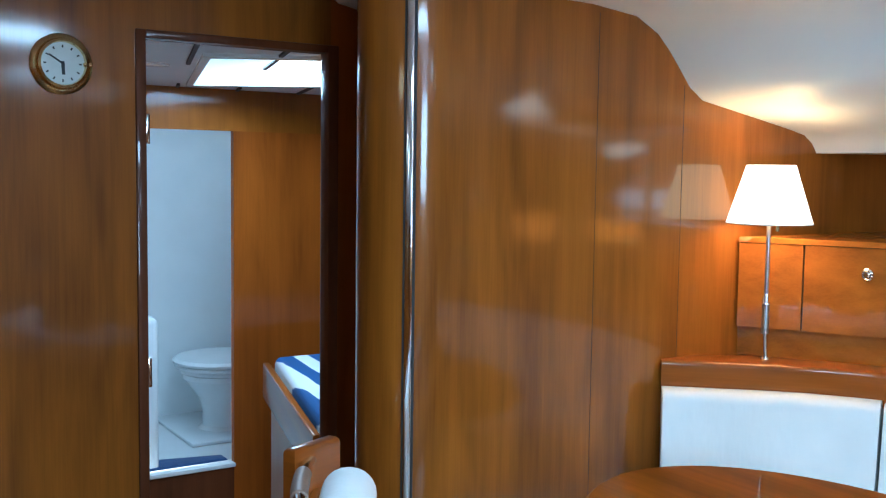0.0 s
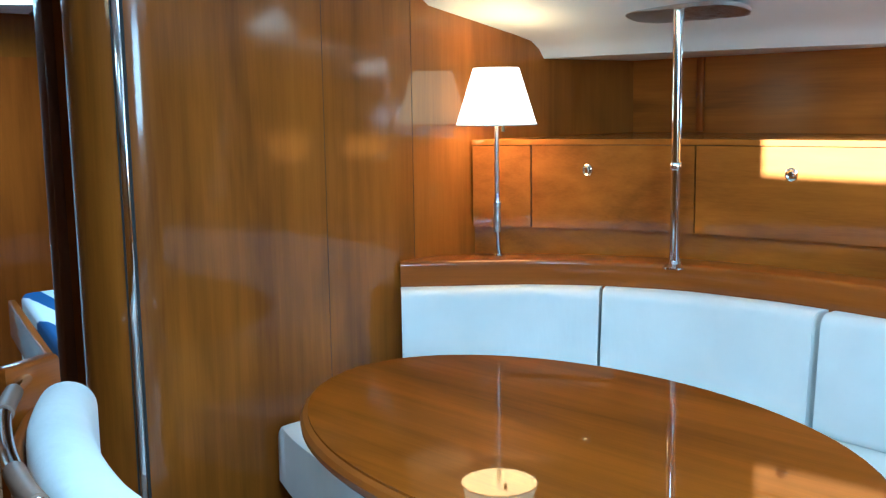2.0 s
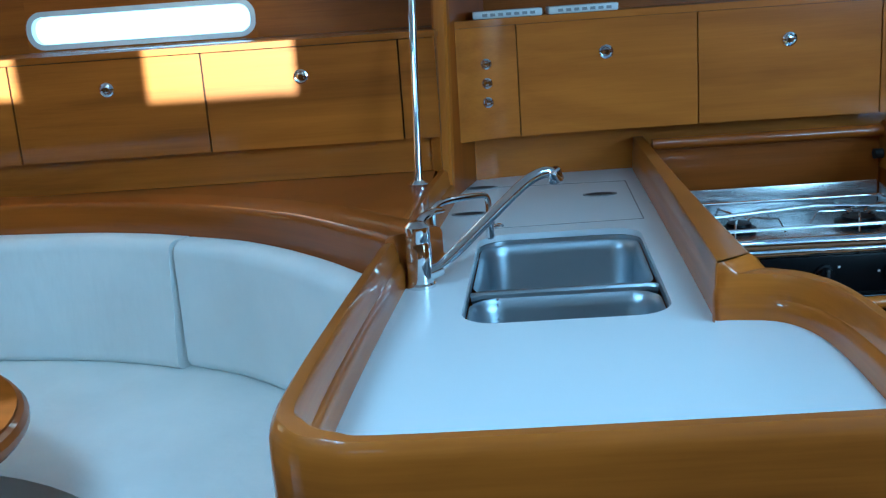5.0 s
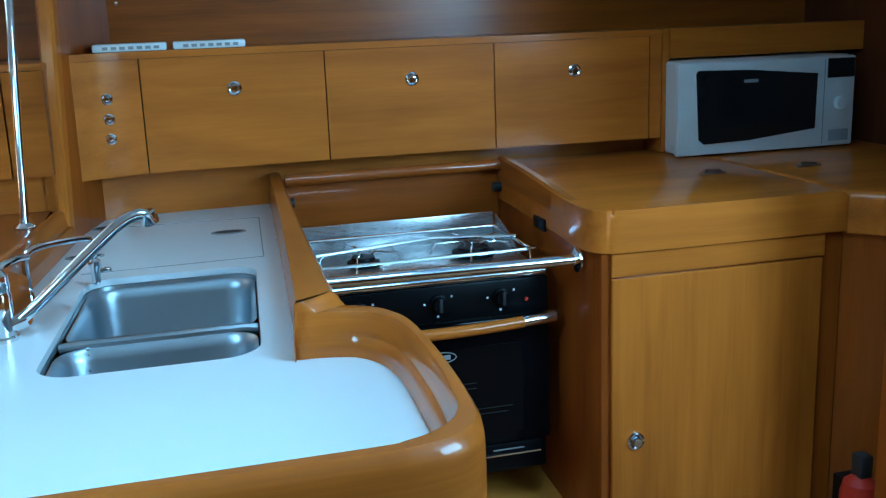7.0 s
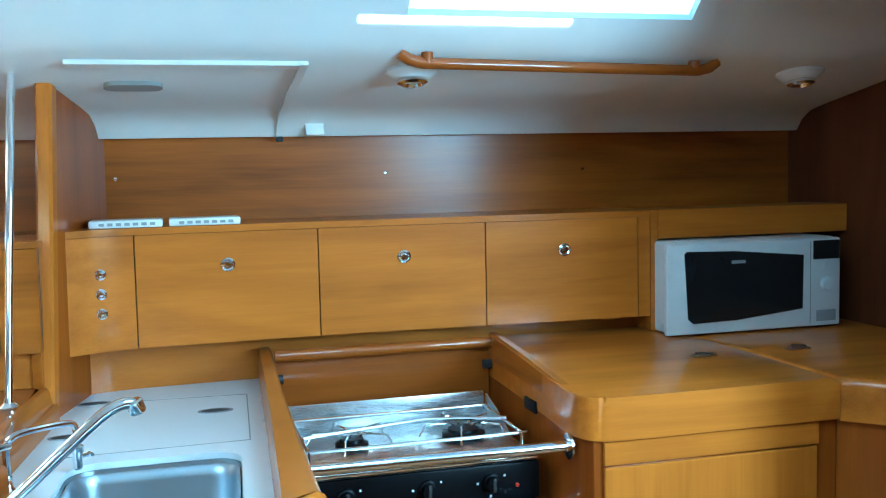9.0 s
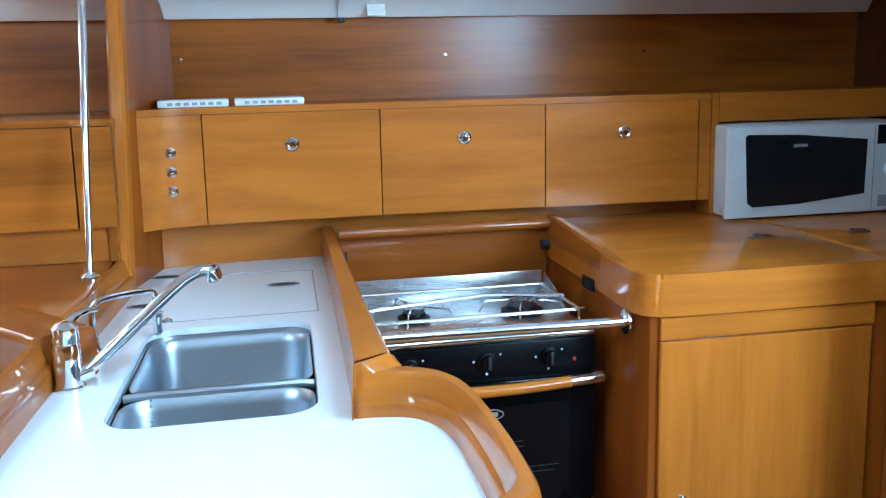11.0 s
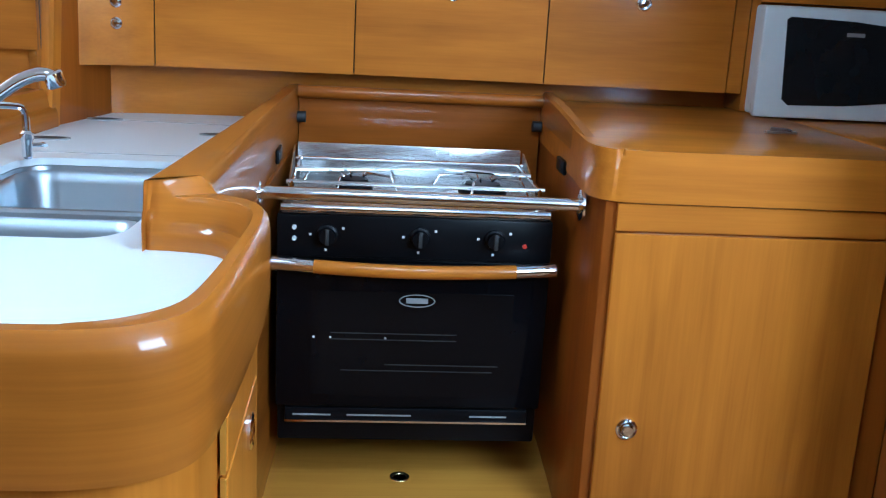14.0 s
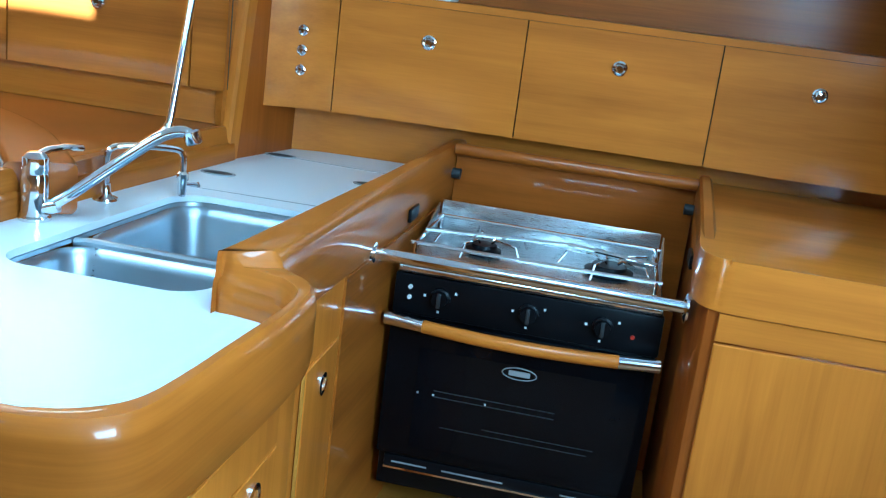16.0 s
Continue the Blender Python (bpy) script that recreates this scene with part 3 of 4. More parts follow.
def build_poles():
    for x, y, lx, ly, r in ((2.31, 1.31, 0.0, 0.0, 0.0125), (2.302, -0.064, 0.251, -0.023, 0.0085)):
        rise = 0.55
        for _ in range(8):
            rise = deckhead(x + lx * rise, y + ly * rise) - 0.941
        p = thing("grab_pole", "polished stainless grab pole from shelf to deckhead", "pole", group="stainless grab poles", at=(x, y, 0.941))
        part("tube", rod((0, 0, 0.004), (lx * rise, ly * rise, rise), r, 18), M_CHROME, p)
        part("foot_flange", lathe([(r * 2.4, 0.0), (r * 2.4, 0.004), (r * 1.3, 0.012), (r * 1.1, 0.02)], Matrix.Identity(4)), M_CHROME, p)
        if not lx:
            part("clip", lathe([(0.0135, 0.24), (0.0155, 0.243), (0.0155, 0.255), (0.0135, 0.258)], Matrix.Identity(4)), M_CHROME, p)


def build_lamp():
    x, y = 2.135, 1.735
    lamp = thing("table_lamp", "lit reading lamp with a cream fabric shade on a steel stem", "lamp", at=(x, y, 0.941))
    m = Matrix.Identity(4)
    part("shade", lathe([(0.104, 0.352), (0.059, 0.496), (0.057, 0.496), (0.102, 0.352)], m, 40), M_SHADE, lamp, "glowing cream fabric shade")
    part("stem", rod((0, 0, 0.176), (0, 0, 0.44), 0.0055, 12), M_STEELY, lamp)
    part("socket", rod((0, 0, 0.075), (0, 0, 0.150), 0.0095, 14), M_STEELY, lamp, "grey metal socket sleeve")
    part("collar", lathe([(0.0095, 0.150), (0.0075, 0.156), (0.007, 0.172), (0.0045, 0.178)], m, 16), M_CHROME, lamp)
    part("bracket", rod((0.006, 0, 0.012), (0, 0, 0.078), 0.0035, 10), M_STEEL, lamp, "thin steel bracket rod")
    part("foot", lathe([(0.012, 0.0), (0.012, 0.010), (0.008, 0.016), (0.0, 0.017)], pose(0.006, 0, 0), 16), M_CHROME, lamp)
    part("switch", rod((-0.03, -0.05, 0.335), (-0.03, -0.05, 0.357), 0.004, 8), M_RUBBER, lamp, "small dark switch pull")
    part("shade_ring", pipe([(0.104 * math.cos(a), 0.104 * math.sin(a), 0.352) for a in (2 * math.pi * k / 32 for k in range(33))], 0.0015, 6), M_WHITE, lamp)
    bulb = new("lamp_bulb_light", bpy.data.lights.new("lamp_bulb_light", "POINT"))
    bulb.data.energy, bulb.data.color, bulb.data.shadow_soft_size = 0.16, (1.0, 0.62, 0.28), 0.03
    bulb.location = (x, y, 1.36)


def build_clock():
    m = pose(0.612, CLOCK, 1.637, 90, 0, 0) @ Matrix.Diagonal((0.87, 0.87, 0.87, 1))
    c = thing("ship_clock", "polished brass ship's clock with a pale dial", "clock")
    part("case", lathe([(0.078, 0.0), (0.078, 0.006), (0.072, 0.012), (0.066, 0.014), (0.062, 0.034), (0.056, 0.037), (0.054, 0.03), (0.054, 0.02)], m, 48), M_BRASS, c)
    part("dial", lathe([(0.0545, 0.019), (0.0545, 0.0215), (0.0, 0.0215)], m, 40), M_DIAL, c, "pale silvered dial")
    for ang, ln, wd in ((57, 0.040, 0.0022), (183, 0.028, 0.004)):
        part("hand", box(-wd, wd, -0.006, ln, 0.0225, 0.0235), M_INK, c, "black clock hand").matrix_local = m @ pose(0, 0, 0, 0, 0, ang)
    for k in range(12):
        part("hour_mark", box(-0.0018, 0.0018, 0.040, 0.047, 0.0215, 0.0222), M_INK, c).matrix_local = m @ pose(0, 0, 0, 0, 0, 30 * k)
    part("catch", box(0.05, 0.072, -0.006, 0.006, 0.012, 0.032, 0.003), M_BRASS, c).matrix_local = m


build_settee()
build_saloon_lockers()
build_table()
build_bench()
build_poles()
build_lamp()
build_clock()


# ---- forward cabin and head ----
def build_forward():
    y1 = 3.9
    solid("wall_cabin_port", box(0.30, 0.34, CLOCK + 0.03, y1, 0, 1.9), M_BULK, "cherry lining of the forward cabin", kind="structure")
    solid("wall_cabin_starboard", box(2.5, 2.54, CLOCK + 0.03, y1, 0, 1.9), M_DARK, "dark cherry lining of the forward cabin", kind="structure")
    w = thing("wall_head", "vertical-grained cherry bulkhead with the head doorway", "wall", kind="structure")
    part("panel_over", box(0.3, 2.54, y1, y1 + 0.03, 1.557, 1.86), M_BULK, w)
    part("panel_beside", box(1.57, 2.54, y1, y1 + 0.03, 0.0, 1.557), M_RIMZ, w)
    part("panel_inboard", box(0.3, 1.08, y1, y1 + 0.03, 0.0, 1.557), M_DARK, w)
    # same cherry bulkhead, its shade low down put into the darker veneer
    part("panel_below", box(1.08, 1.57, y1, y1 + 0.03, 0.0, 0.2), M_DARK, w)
    part("threshold", box(1.08, 1.575, y1 - 0.006, y1 + 0.05, 0.195, 0.212, 0.003), M_WHITE, w, "white threshold strip")
    c = thing("ceiling_cabin", "pale cabin ceiling panels round a deck hatch", "ceiling", kind="structure")
    hatch = [(1.33, 3.73), (1.75, 3.45), (1.47, 2.53), (1.05, 2.75)]
    bm = bmesh.new()
    for loop in ([(0.3, CLOCK + 0.03), (2.54, CLOCK + 0.03), (2.54, y1), (0.3, y1)], hatch):
        vs = [bm.verts.new((x, y, 1.72)) for x, y in loop]
        for k in range(4):
            bm.edges.new((vs[k], vs[(k + 1) % 4]))
    bmesh.ops.triangle_fill(bm, use_beauty=True, edges=bm.edges[:])
    ext = bmesh.ops.extrude_face_region(bm, geom=bm.faces[:])
    bmesh.ops.translate(bm, verts=[v for v in ext["geom"] if isinstance(v, bmesh.types.BMVert)], vec=(0, 0, 0.03))
    part("panel", bm, M_CEIL, c)
    bm = bmesh.new()
    for x in (1.30, 1.54, 1.80):
        for ya, yb in ((3.87, 3.74), (3.0, 2.49)) if x < 1.7 else ((3.87, 3.50), (2.60, 2.49)):
            xa, xb = (x + (q - 3.75) * 0.285 for q in (ya, yb))
            vs = [bm.verts.new((q + o, y, z)) for z in (1.712, 1.7195) for q, y, o in ((xa, ya, -0.006), (xa, ya, 0.006), (xb, yb, 0.006), (xb, yb, -0.006))]
            bm.faces.new(vs[:4]), bm.faces.new(vs[4:])
            for k in range(4):
                bm.faces.new((vs[k], vs[(k + 1) % 4], vs[4 + (k + 1) % 4], vs[4 + k]))
    part("seam", bm, M_SEAM, c, "dark joint between the ceiling panels")
    mid = Vector((1.40, 3.115))
    inner = [tuple(mid + (Vector(p) - mid) * 0.93) for p in hatch]
    lip = [tuple(mid + (Vector(p) - mid) * 1.03) for p in hatch]
    rings = [[(x, y, z) for x, y in ring] for ring, z in ((lip, 1.7195), (lip, 1.710), (inner, 1.710), (inner, 1.86), (lip, 1.86))]
    part("hatch_frame", loft(rings, False), M_WHITE, c, "white deck hatch surround")
    d = thing("downlight", "small recessed ceiling downlight, lit", "downlight", at=(1.022, 3.11, 1.72))
    part("bezel", lathe([(0.042, -0.006), (0.042, 0.0), (0.03, 0.0), (0.03, -0.004)], Matrix.Identity(4)), M_WHITE, d)
    part("lens", lathe([(0.03, -0.003), (0.0, -0.005)], Matrix.Identity(4)), M_LED, d, "glowing warm lens")
    # berth
    b = thing("berth", "cabin berth under a blue and white striped blanket", "bed")
    part("berth_front", prism([(1.30, 2.52), (2.48, 2.52), (2.48, 3.50), (1.57, 3.52)], 0.0, 0.60), M_WHITE, b)
    part("mattress", prism([(1.30, 2.525), (2.47, 2.525), (2.47, 3.49), (1.58, 3.51)], 0.60, 0.715, 0.03), M_STRIPE, b, "blue and white striped blanket")
    part("lee_board", prism([(1.265, 2.52), (1.29, 2.52), (1.57, 3.53), (1.545, 3.54)], 0.56, 0.69, 0.008), M_RIM, b, "varnished wooden berth edge")
    # head compartment
    h = thing("wall_head_liner", "white moulded liner of the head compartment", "wall", kind="structure")
    part("liner_back", box(0.6, 2.6, 5.2, 5.23, 0, 1.9), M_WHITE, h)
    part("liner_side", box(2.3, 2.33, 3.95, 5.2, 0, 1.9), M_WHITE, h)
    part("liner_side", box(0.8, 0.83, 3.95, 5.2, 0, 1.9), M_WHITE, h)
    part("liner_floor", box(0.83, 2.3, 3.95, 5.2, 0.03, 0.10), M_WHITE, h)
    # opening left in the liner only for the added light above
    bm = box(0.6, 1.38, 3.93, 5.23, 1.86, 1.89)
    box(1.82, 2.6, 3.93, 5.23, 1.86, 1.89, bm=bm)
    box(1.38, 1.82, 3.93, 4.28, 1.86, 1.89, bm=bm)
    box(1.38, 1.82, 4.72, 5.23, 1.86, 1.89, bm=bm)
    part("liner_top", bm, M_WHITE, h)
    t = thing("toilet", "white marine toilet with a closed lid", "toilet", at=(1.86, 4.82, 0.10))
    I = Matrix.Diagonal((1, 1, 0.95, 1))
    part("plinth", box(-0.24, 0.3, -0.25, 0.35, 0.0, 0.02, 0.008), M_WHITE, t)
    part("bowl", lathe([(0.12, 0.022), (0.10, 0.04), (0.098, 0.12), (0.12, 0.19), (0.17, 0.26), (0.195, 0.29), (0.197, 0.315)], I), M_WHITE, t)
    part("rim_band", lathe([(0.199, 0.317), (0.206, 0.322), (0.206, 0.336), (0.199, 0.340)], I), M_WHITE, t)
    part("seat", lathe([(0.225, 0.342), (0.232, 0.352), (0.226, 0.364), (0.10, 0.366)], I), M_WHITE, t)
    part("lid", lathe([(0.236, 0.370), (0.242, 0.384), (0.225, 0.398), (0.0, 0.404)], I), M_WHITE, t)
    v = thing("vanity", "white moulded washbasin unit with a tap", "washbasin", at=(1.16, 4.35, 0.10))
    part("cabinet", box(-0.33, 0.13, -0.38, 0.5, 0, 0.72, 0.03, 3), M_WHITE, v)
    part("tap", pipe([(0.06, 0.0, 0.72), (0.06, 0.0, 0.80), (0.08, 0, 0.84), (0.12, 0, 0.84), (0.135, 0, 0.81)], 0.011), M_BRASS, v, "bronze-toned tap")
    part("tap_base", rod((0.06, 0, 0.715), (0.06, 0, 0.745), 0.025), M_BRASS, v)
    solid("bath_mat", prism([(1.10, 3.96), (1.565, 3.96), (1.565, 4.03), (1.22, 4.09), (1.16, 4.22), (1.12, 4.2)], 0.101, 0.216, 0.01), M_BLUEC, "navy blue bath mat draped over the sill", "mat")


build_forward()


# ---- galley ----
RIM_OUT = [(2.49, -0.097), (2.0, -0.045), (1.5, 0.0), (1.17, 0.022), (1.09, 0.006), (1.055, -0.04), (1.045, -0.12), (1.045, -0.49), (1.049, -0.565), (1.066, -0.610),
           (1.10, -0.634), (1.17, -0.643), (1.30, -0.649), (1.42, -0.651), (1.50, -0.646), (1.545, -0.632), (1.578, -0.600), (1.592, -0.574), (1.66, -0.571), (2.2, -0.586), (2.755, -0.612)]
RIM_IN = [(2.49, -0.135), (2.0, -0.083), (1.5, -0.038), (1.185, -0.019), (1.125, -0.030), (1.098, -0.060), (1.088, -0.12), (1.088, -0.49), (1.092, -0.545), (1.108, -0.577),
          (1.14, -0.602), (1.20, -0.611), (1.32, -0.618), (1.42, -0.619), (1.488, -0.608), (1.530, -0.580), (1.545, -0.530), (1.551, -0.500), (1.60, -0.506), (2.2, -0.545), (2.755, -0.577)]
WORK = 0.866


def fine(pts, per=5):
    return [(p.x, p.y) for p in curve_pts(pts, per)]


def build_peninsula():
    out, inn = fine(RIM_OUT), fine(RIM_IN)
    unit = thing("galley_peninsula", "varnished galley peninsula with a rounded fiddle rail", "kitchen counter")
    rings = []
    for k, ((ox, oy), (ix, iy)) in enumerate(zip(out, inn)):
        lift = 0.02 - 0.013 * min(1, max(0, (k - 58) / 14)) + 0.019 * min(1, max(0, (k - 82) / 3))

        step = min(1, max(0, (k - 84) / 3))
        slim = min(1, 0.040 / math.hypot(ox - ix, oy - iy))

        def mixp(f, z):
            f = f * slim if f < 0.6 else f
            f = f * (1 - 0.75 * step) if f < 0.5 else f
            return (ix + (ox - ix) * f, iy + (oy - iy) * f, z + (lift if z > 0.87 else 0))
        rings.append([mixp(0, 0.85), mixp(0, 0.872), mixp(0.10, 0.884), mixp(0.22, 0.887), mixp(0.26, 0.897), mixp(0.36, 0.914), mixp(0.46, 0.921), mixp(0.56, 0.922), mixp(0.78, 0.922), mixp(0.92, 0.915), mixp(0.985, 0.902), mixp(1.0, 0.885),
                      mixp(1.0, 0.845), mixp(0.93, 0.830), mixp(0.5, 0.830), mixp(0.5, 0.85)])
    part("fiddle_rail", loft(rings), M_RIMX, unit, "rounded varnished fiddle rail", 40)
    # body below the rail
    rings = []
    for k, ((ox, oy), (ix, iy)) in enumerate(zip(out, inn)):
        f = 0.62 + 0.28 * min(1, max(0, (k - 75) / 6))
        x, y = ix + (ox - ix) * f, iy + (oy - iy) * f
        rings.append([(x, y, 0.0), (x, y, 0.829), (ix, iy, 0.829), (ix, iy, 0.0)])
    part("body", loft(rings), M_DOOR, unit, "cherry-veneered lower panels", 40)
    # flush doors on the aft face
    for x0, x1, z0, z1, ring in ((1.19, 1.42, 0.772, 0.822, None), (1.19, 1.42, 0.08, 0.767, (1.35, 0.735)), (1.73, 1.89, 0.08, 0.728, (1.815, 0.678))):
        yy = -0.637 if x0 < 1.5 else -0.5715
        d = part("door", box(x0, x1, yy - 0.003, yy + 0.004, z0, z1, 0.0012, 1), M_DOOR, unit, "flush cherry door")
        for xi in (x0 - 0.004, x1 + 0.001):
            part("inlay", box(xi, xi + 0.003, yy - 0.0016, yy + 0.003, z0, z1), M_PLAT, d, "fine pale inlay line")
        if ring:
            part("finger_pull", lathe([(0.011, -0.003), (0.011, 0.003), (0.014, 0.0045), (0.019, 0.003), (0.019, -0.002)], pose(ring[0], yy - 0.003, ring[1], 90, 0, 0), 24), M_CHROME, d, "chrome ring finger pull")
    edge = [(ix + (ox - ix) * 0.2, iy + (oy - iy) * 0.2) for (ox, oy), (ix, iy) in zip(out, inn)]
    bm = bmesh.new()
    flat, links = [], []
    for loop in ([(2.775, -0.590), (2.775, -0.150)] + edge, sink_outline()):
        first = len(flat)
        flat += [Vector(p) for p in loop]
        links += [(first + k, first + (k + 1) % len(loop)) for k in range(len(loop))]
    pts, _, tris, *_ = geometry.delaunay_2d_cdt(flat, links, [], 2, 1e-5)
    vs = [bm.verts.new((p.x, p.y, WORK)) for p in pts]
    hole = sink_outline()
    for tri in tris:
        if not inside(sum((pts[k] for k in tri), Vector((0, 0))) / 3, hole):
            bm.faces.new([vs[k] for k in tri])
    ext = bmesh.ops.extrude_face_region(bm, geom=bm.faces[:])
    bmesh.ops.translate(bm, verts=[v for v in ext["geom"] if isinstance(v, bmesh.types.BMVert)], vec=(0, 0, -0.012))
    top = thing("worktop", "white solid worktop with an inset sink", "worktop")
    part("slab", bm, M_TOP, top)
    bm = bmesh.new()
    for xa, ya, xb, yb in ((2.19, -0.512, 2.60, -0.536), (2.19, -0.512, 2.18, -0.17), (2.60, -0.536, 2.62, -0.20)):
        d = Vector((yb - ya, xa - xb)).normalized() * 0.0012
        lo, hi = ([bm.verts.new((x + d.x * q, y + d.y * q, z)) for x, y, q in ((xa, ya, -1), (xa, ya, 1), (xb, yb, 1), (xb, yb, -1))] for z in (WORK - 0.001, WORK + 0.0008))
        bm.faces.new(hi), bm.faces.new(lo)
        for k in range(4):
            bm.faces.new((lo[k], lo[(k + 1) % 4], hi[(k + 1) % 4], hi[k]))
    part("lid_joint", bm, M_GREY, top, "fine dark joint of the lift-out lid")
    for x, y in ((2.455, -0.458), (2.62, -0.195), (2.33, -0.165)):
        ring = lambda f, z: [(x + 0.020 * f * math.cos(a), y + 0.038 * f * math.sin(a), WORK + z) for a in (2 * math.pi * k / 24 for k in range(24))]
        slot = part("lift_slot", loft([ring(1.0, 0.0002), ring(1.0, 0.0022), ring(0.86, 0.0026), ring(0.80, 0.0012)]), M_GREY, top, "grey oval finger slot")
        part("slot_well", loft([ring(0.80, 0.0008), ring(0.80, 0.0018)]), M_RUBBER, slot)


SINK = (1.590, 2.125, -0.458, -0.152)


def slant(x, y):
    """The sink lies a little askew, along the forward edge of the peninsula."""
    return x, y - 0.062 * (x - SINK[0])


def sink_outline(ins=0.0, x0=SINK[0], x1=SINK[1], r=0.055):
    return [slant(x, y) for x, y in round_rect(x0 + ins, x1 - ins, SINK[2] + ins, SINK[3] - ins, max(r, 0.012), 6)]


def build_sink():
    s = thing("sink", "double-bowl stainless steel sink set under the worktop", "sink")
    xm = 1.785
    y1 = SINK[3]
    deck = WORK - 0.020

    def rings_of(a, b, depth):
        rows = ((0.0, 0.0, 0.050), (0.004, -0.004, 0.048), (0.009, -0.02, 0.046), (0.016, -depth + 0.035, 0.042), (0.028, -depth + 0.010, 0.036), (0.05, -depth, 0.03))
        return [[(x, y, deck + z) for x, y in sink_outline(0.004 + ins, a - 0.002, b + 0.002, r)] for ins, z, r in rows]

    collar = loft([[(x, y, z) for x, y in sink_outline(ins)] for ins, z in ((-0.010, WORK - 0.013), (0.001, WORK - 0.013), (0.002, deck), (-0.010, deck - 0.002))], False)
    part("rim", collar, M_STEEL, s, "steel rim under the worktop edge")
    for a, b, depth in ((SINK[0], xm - 0.006, 0.14), (xm + 0.006, SINK[1], 0.15)):
        rings = rings_of(a, b, depth)
        bm = loft(rings, False)
        bm.faces.new([bm.verts.new(p) for p in rings[-1]])
        part("bowl", bm, M_STEEL, s)
        cx, cy = slant((a + b) / 2, (SINK[2] + y1) / 2)
        part("drain", lathe([(0.034, deck - depth + 0.001), (0.034, deck - depth + 0.004), (0.026, deck - depth + 0.003), (0.0, deck - depth + 0.001)], pose(cx, cy, 0.0), 24), M_CHROME, s)
    lo, hi = slant(xm, SINK[2] + 0.004), slant(xm, y1 - 0.004)
    part("divider", pipe([(lo[0], lo[1], deck - 0.002), (lo[0], lo[1] + 0.02, deck + 0.001), (hi[0], hi[1] - 0.02, deck + 0.001), (hi[0], hi[1], deck - 0.002)], 0.009, 10), M_STEEL, s, "rounded steel divider between the bowls")
    chain = bmesh.new()
    for k in range(16):
        bmesh.ops.create_icosphere(chain, subdivisions=1, radius=0.0028, matrix=Matrix.Translation((xm - 0.012 - 0.0016 * k, y1 - 0.058, deck - 0.002 - 0.0080 * k)))
    part("plug_chain", chain, M_CHROME, s, "ball chain of the sink plug")
    part("overflow", lathe([(0.014, -0.002), (0.014, 0.003), (0.008, 0.004), (0.008, 0.0)], pose(1.70, slant(1.70, y1)[1] - 0.014, deck - 0.035, 90, 0, 0), 18), M_CHROME, s)


def build_taps():
    f = thing("mixer_tap", "chrome galley mixer tap with a long curved spout", "tap", at=(1.80, -0.088, WORK))
    I = Matrix.Identity(4)
    part("body", lathe([(0.025, 0.0), (0.025, 0.005), (0.0215, 0.008), (0.021, 0.030), (0.0215, 0.070), (0.020, 0.074), (0.0205, 0.078), (0.0215, 0.082), (0.020, 0.100), (0.012, 0.108), (0.0, 0.110)], I), M_CHROME, f)
    lever = pipe([(0, 0.004, 0.100), (0, -0.02, 0.110), (0, -0.05, 0.113), (0, -0.078, 0.110)], 0.0055, 10)
    for v in lever.verts:
        v.co.x *= 1.7
    part("lever", lever, M_CHROME, f, "flat chrome lever").matrix_local = pose(0, 0, 0, 0, 0, 62)
    part("spout_root", rod((0.0, -0.012, 0.020), (0.006, -0.036, 0.028), 0.0125, 14), M_CHROME, f)
    run = curve_pts([(0.0, -0.020, 0.022), (0.010, -0.055, 0.048), (0.030, -0.120, 0.103), (0.046, -0.172, 0.146), (0.053, -0.196, 0.160), (0.058, -0.214, 0.164), (0.061, -0.226, 0.160)], 4)
    part("spout", pipe(run, 0.0095, 14), M_CHROME, f, "slim curved chrome spout")
    part("aerator", lathe([(0.0105, 0.0), (0.0135, 0.003), (0.0135, 0.020), (0.0115, 0.023), (0.008, 0.022), (0.0, 0.020)], look((0.061, -0.224, 0.168), (0.066, -0.236, 0.130)) @ pose(0, 0, 0, 180, 0, 0), 18), M_CHROME, f)
    g = thing("foot_pump_tap", "small chrome swan-neck water tap beside the sink", "tap", at=(1.985, -0.105, WORK))
    part("base", lathe([(0.022, 0.0), (0.021, 0.004), (0.012, 0.008), (0.009, 0.014), (0.008, 0.03)], I), M_CHROME, g)
    neck = curve_pts([(0, 0, 0.0), (0, 0, 0.045), (0, 0, 0.078), (0.004, -0.008, 0.092), (0.018, -0.025, 0.097), (0.048, -0.058, 0.096), (0.078, -0.090, 0.092), (0.086, -0.099, 0.084), (0.088, -0.101, 0.068), (0.088, -0.101, 0.03)], 4)
    part("neck", pipe(neck, 0.0058), M_CHROME, g)
    part("nozzle", lathe([(0.0055, 0.0), (0.0085, 0.004), (0.0085, 0.028), (0.011, 0.032), (0.011, 0.042), (0.0065, 0.046)], pose(0.088, -0.101, 0.006), 16), M_CHROME, g)
    cross = rod((0.088, -0.101, 0.028), (0.112, -0.121, 0.026), 0.0036)
    rod((0.105, -0.125, 0.026), (0.119, -0.117, 0.026), 0.0032, bm=cross)
    part("cross_handle", cross, M_CHROME, g)


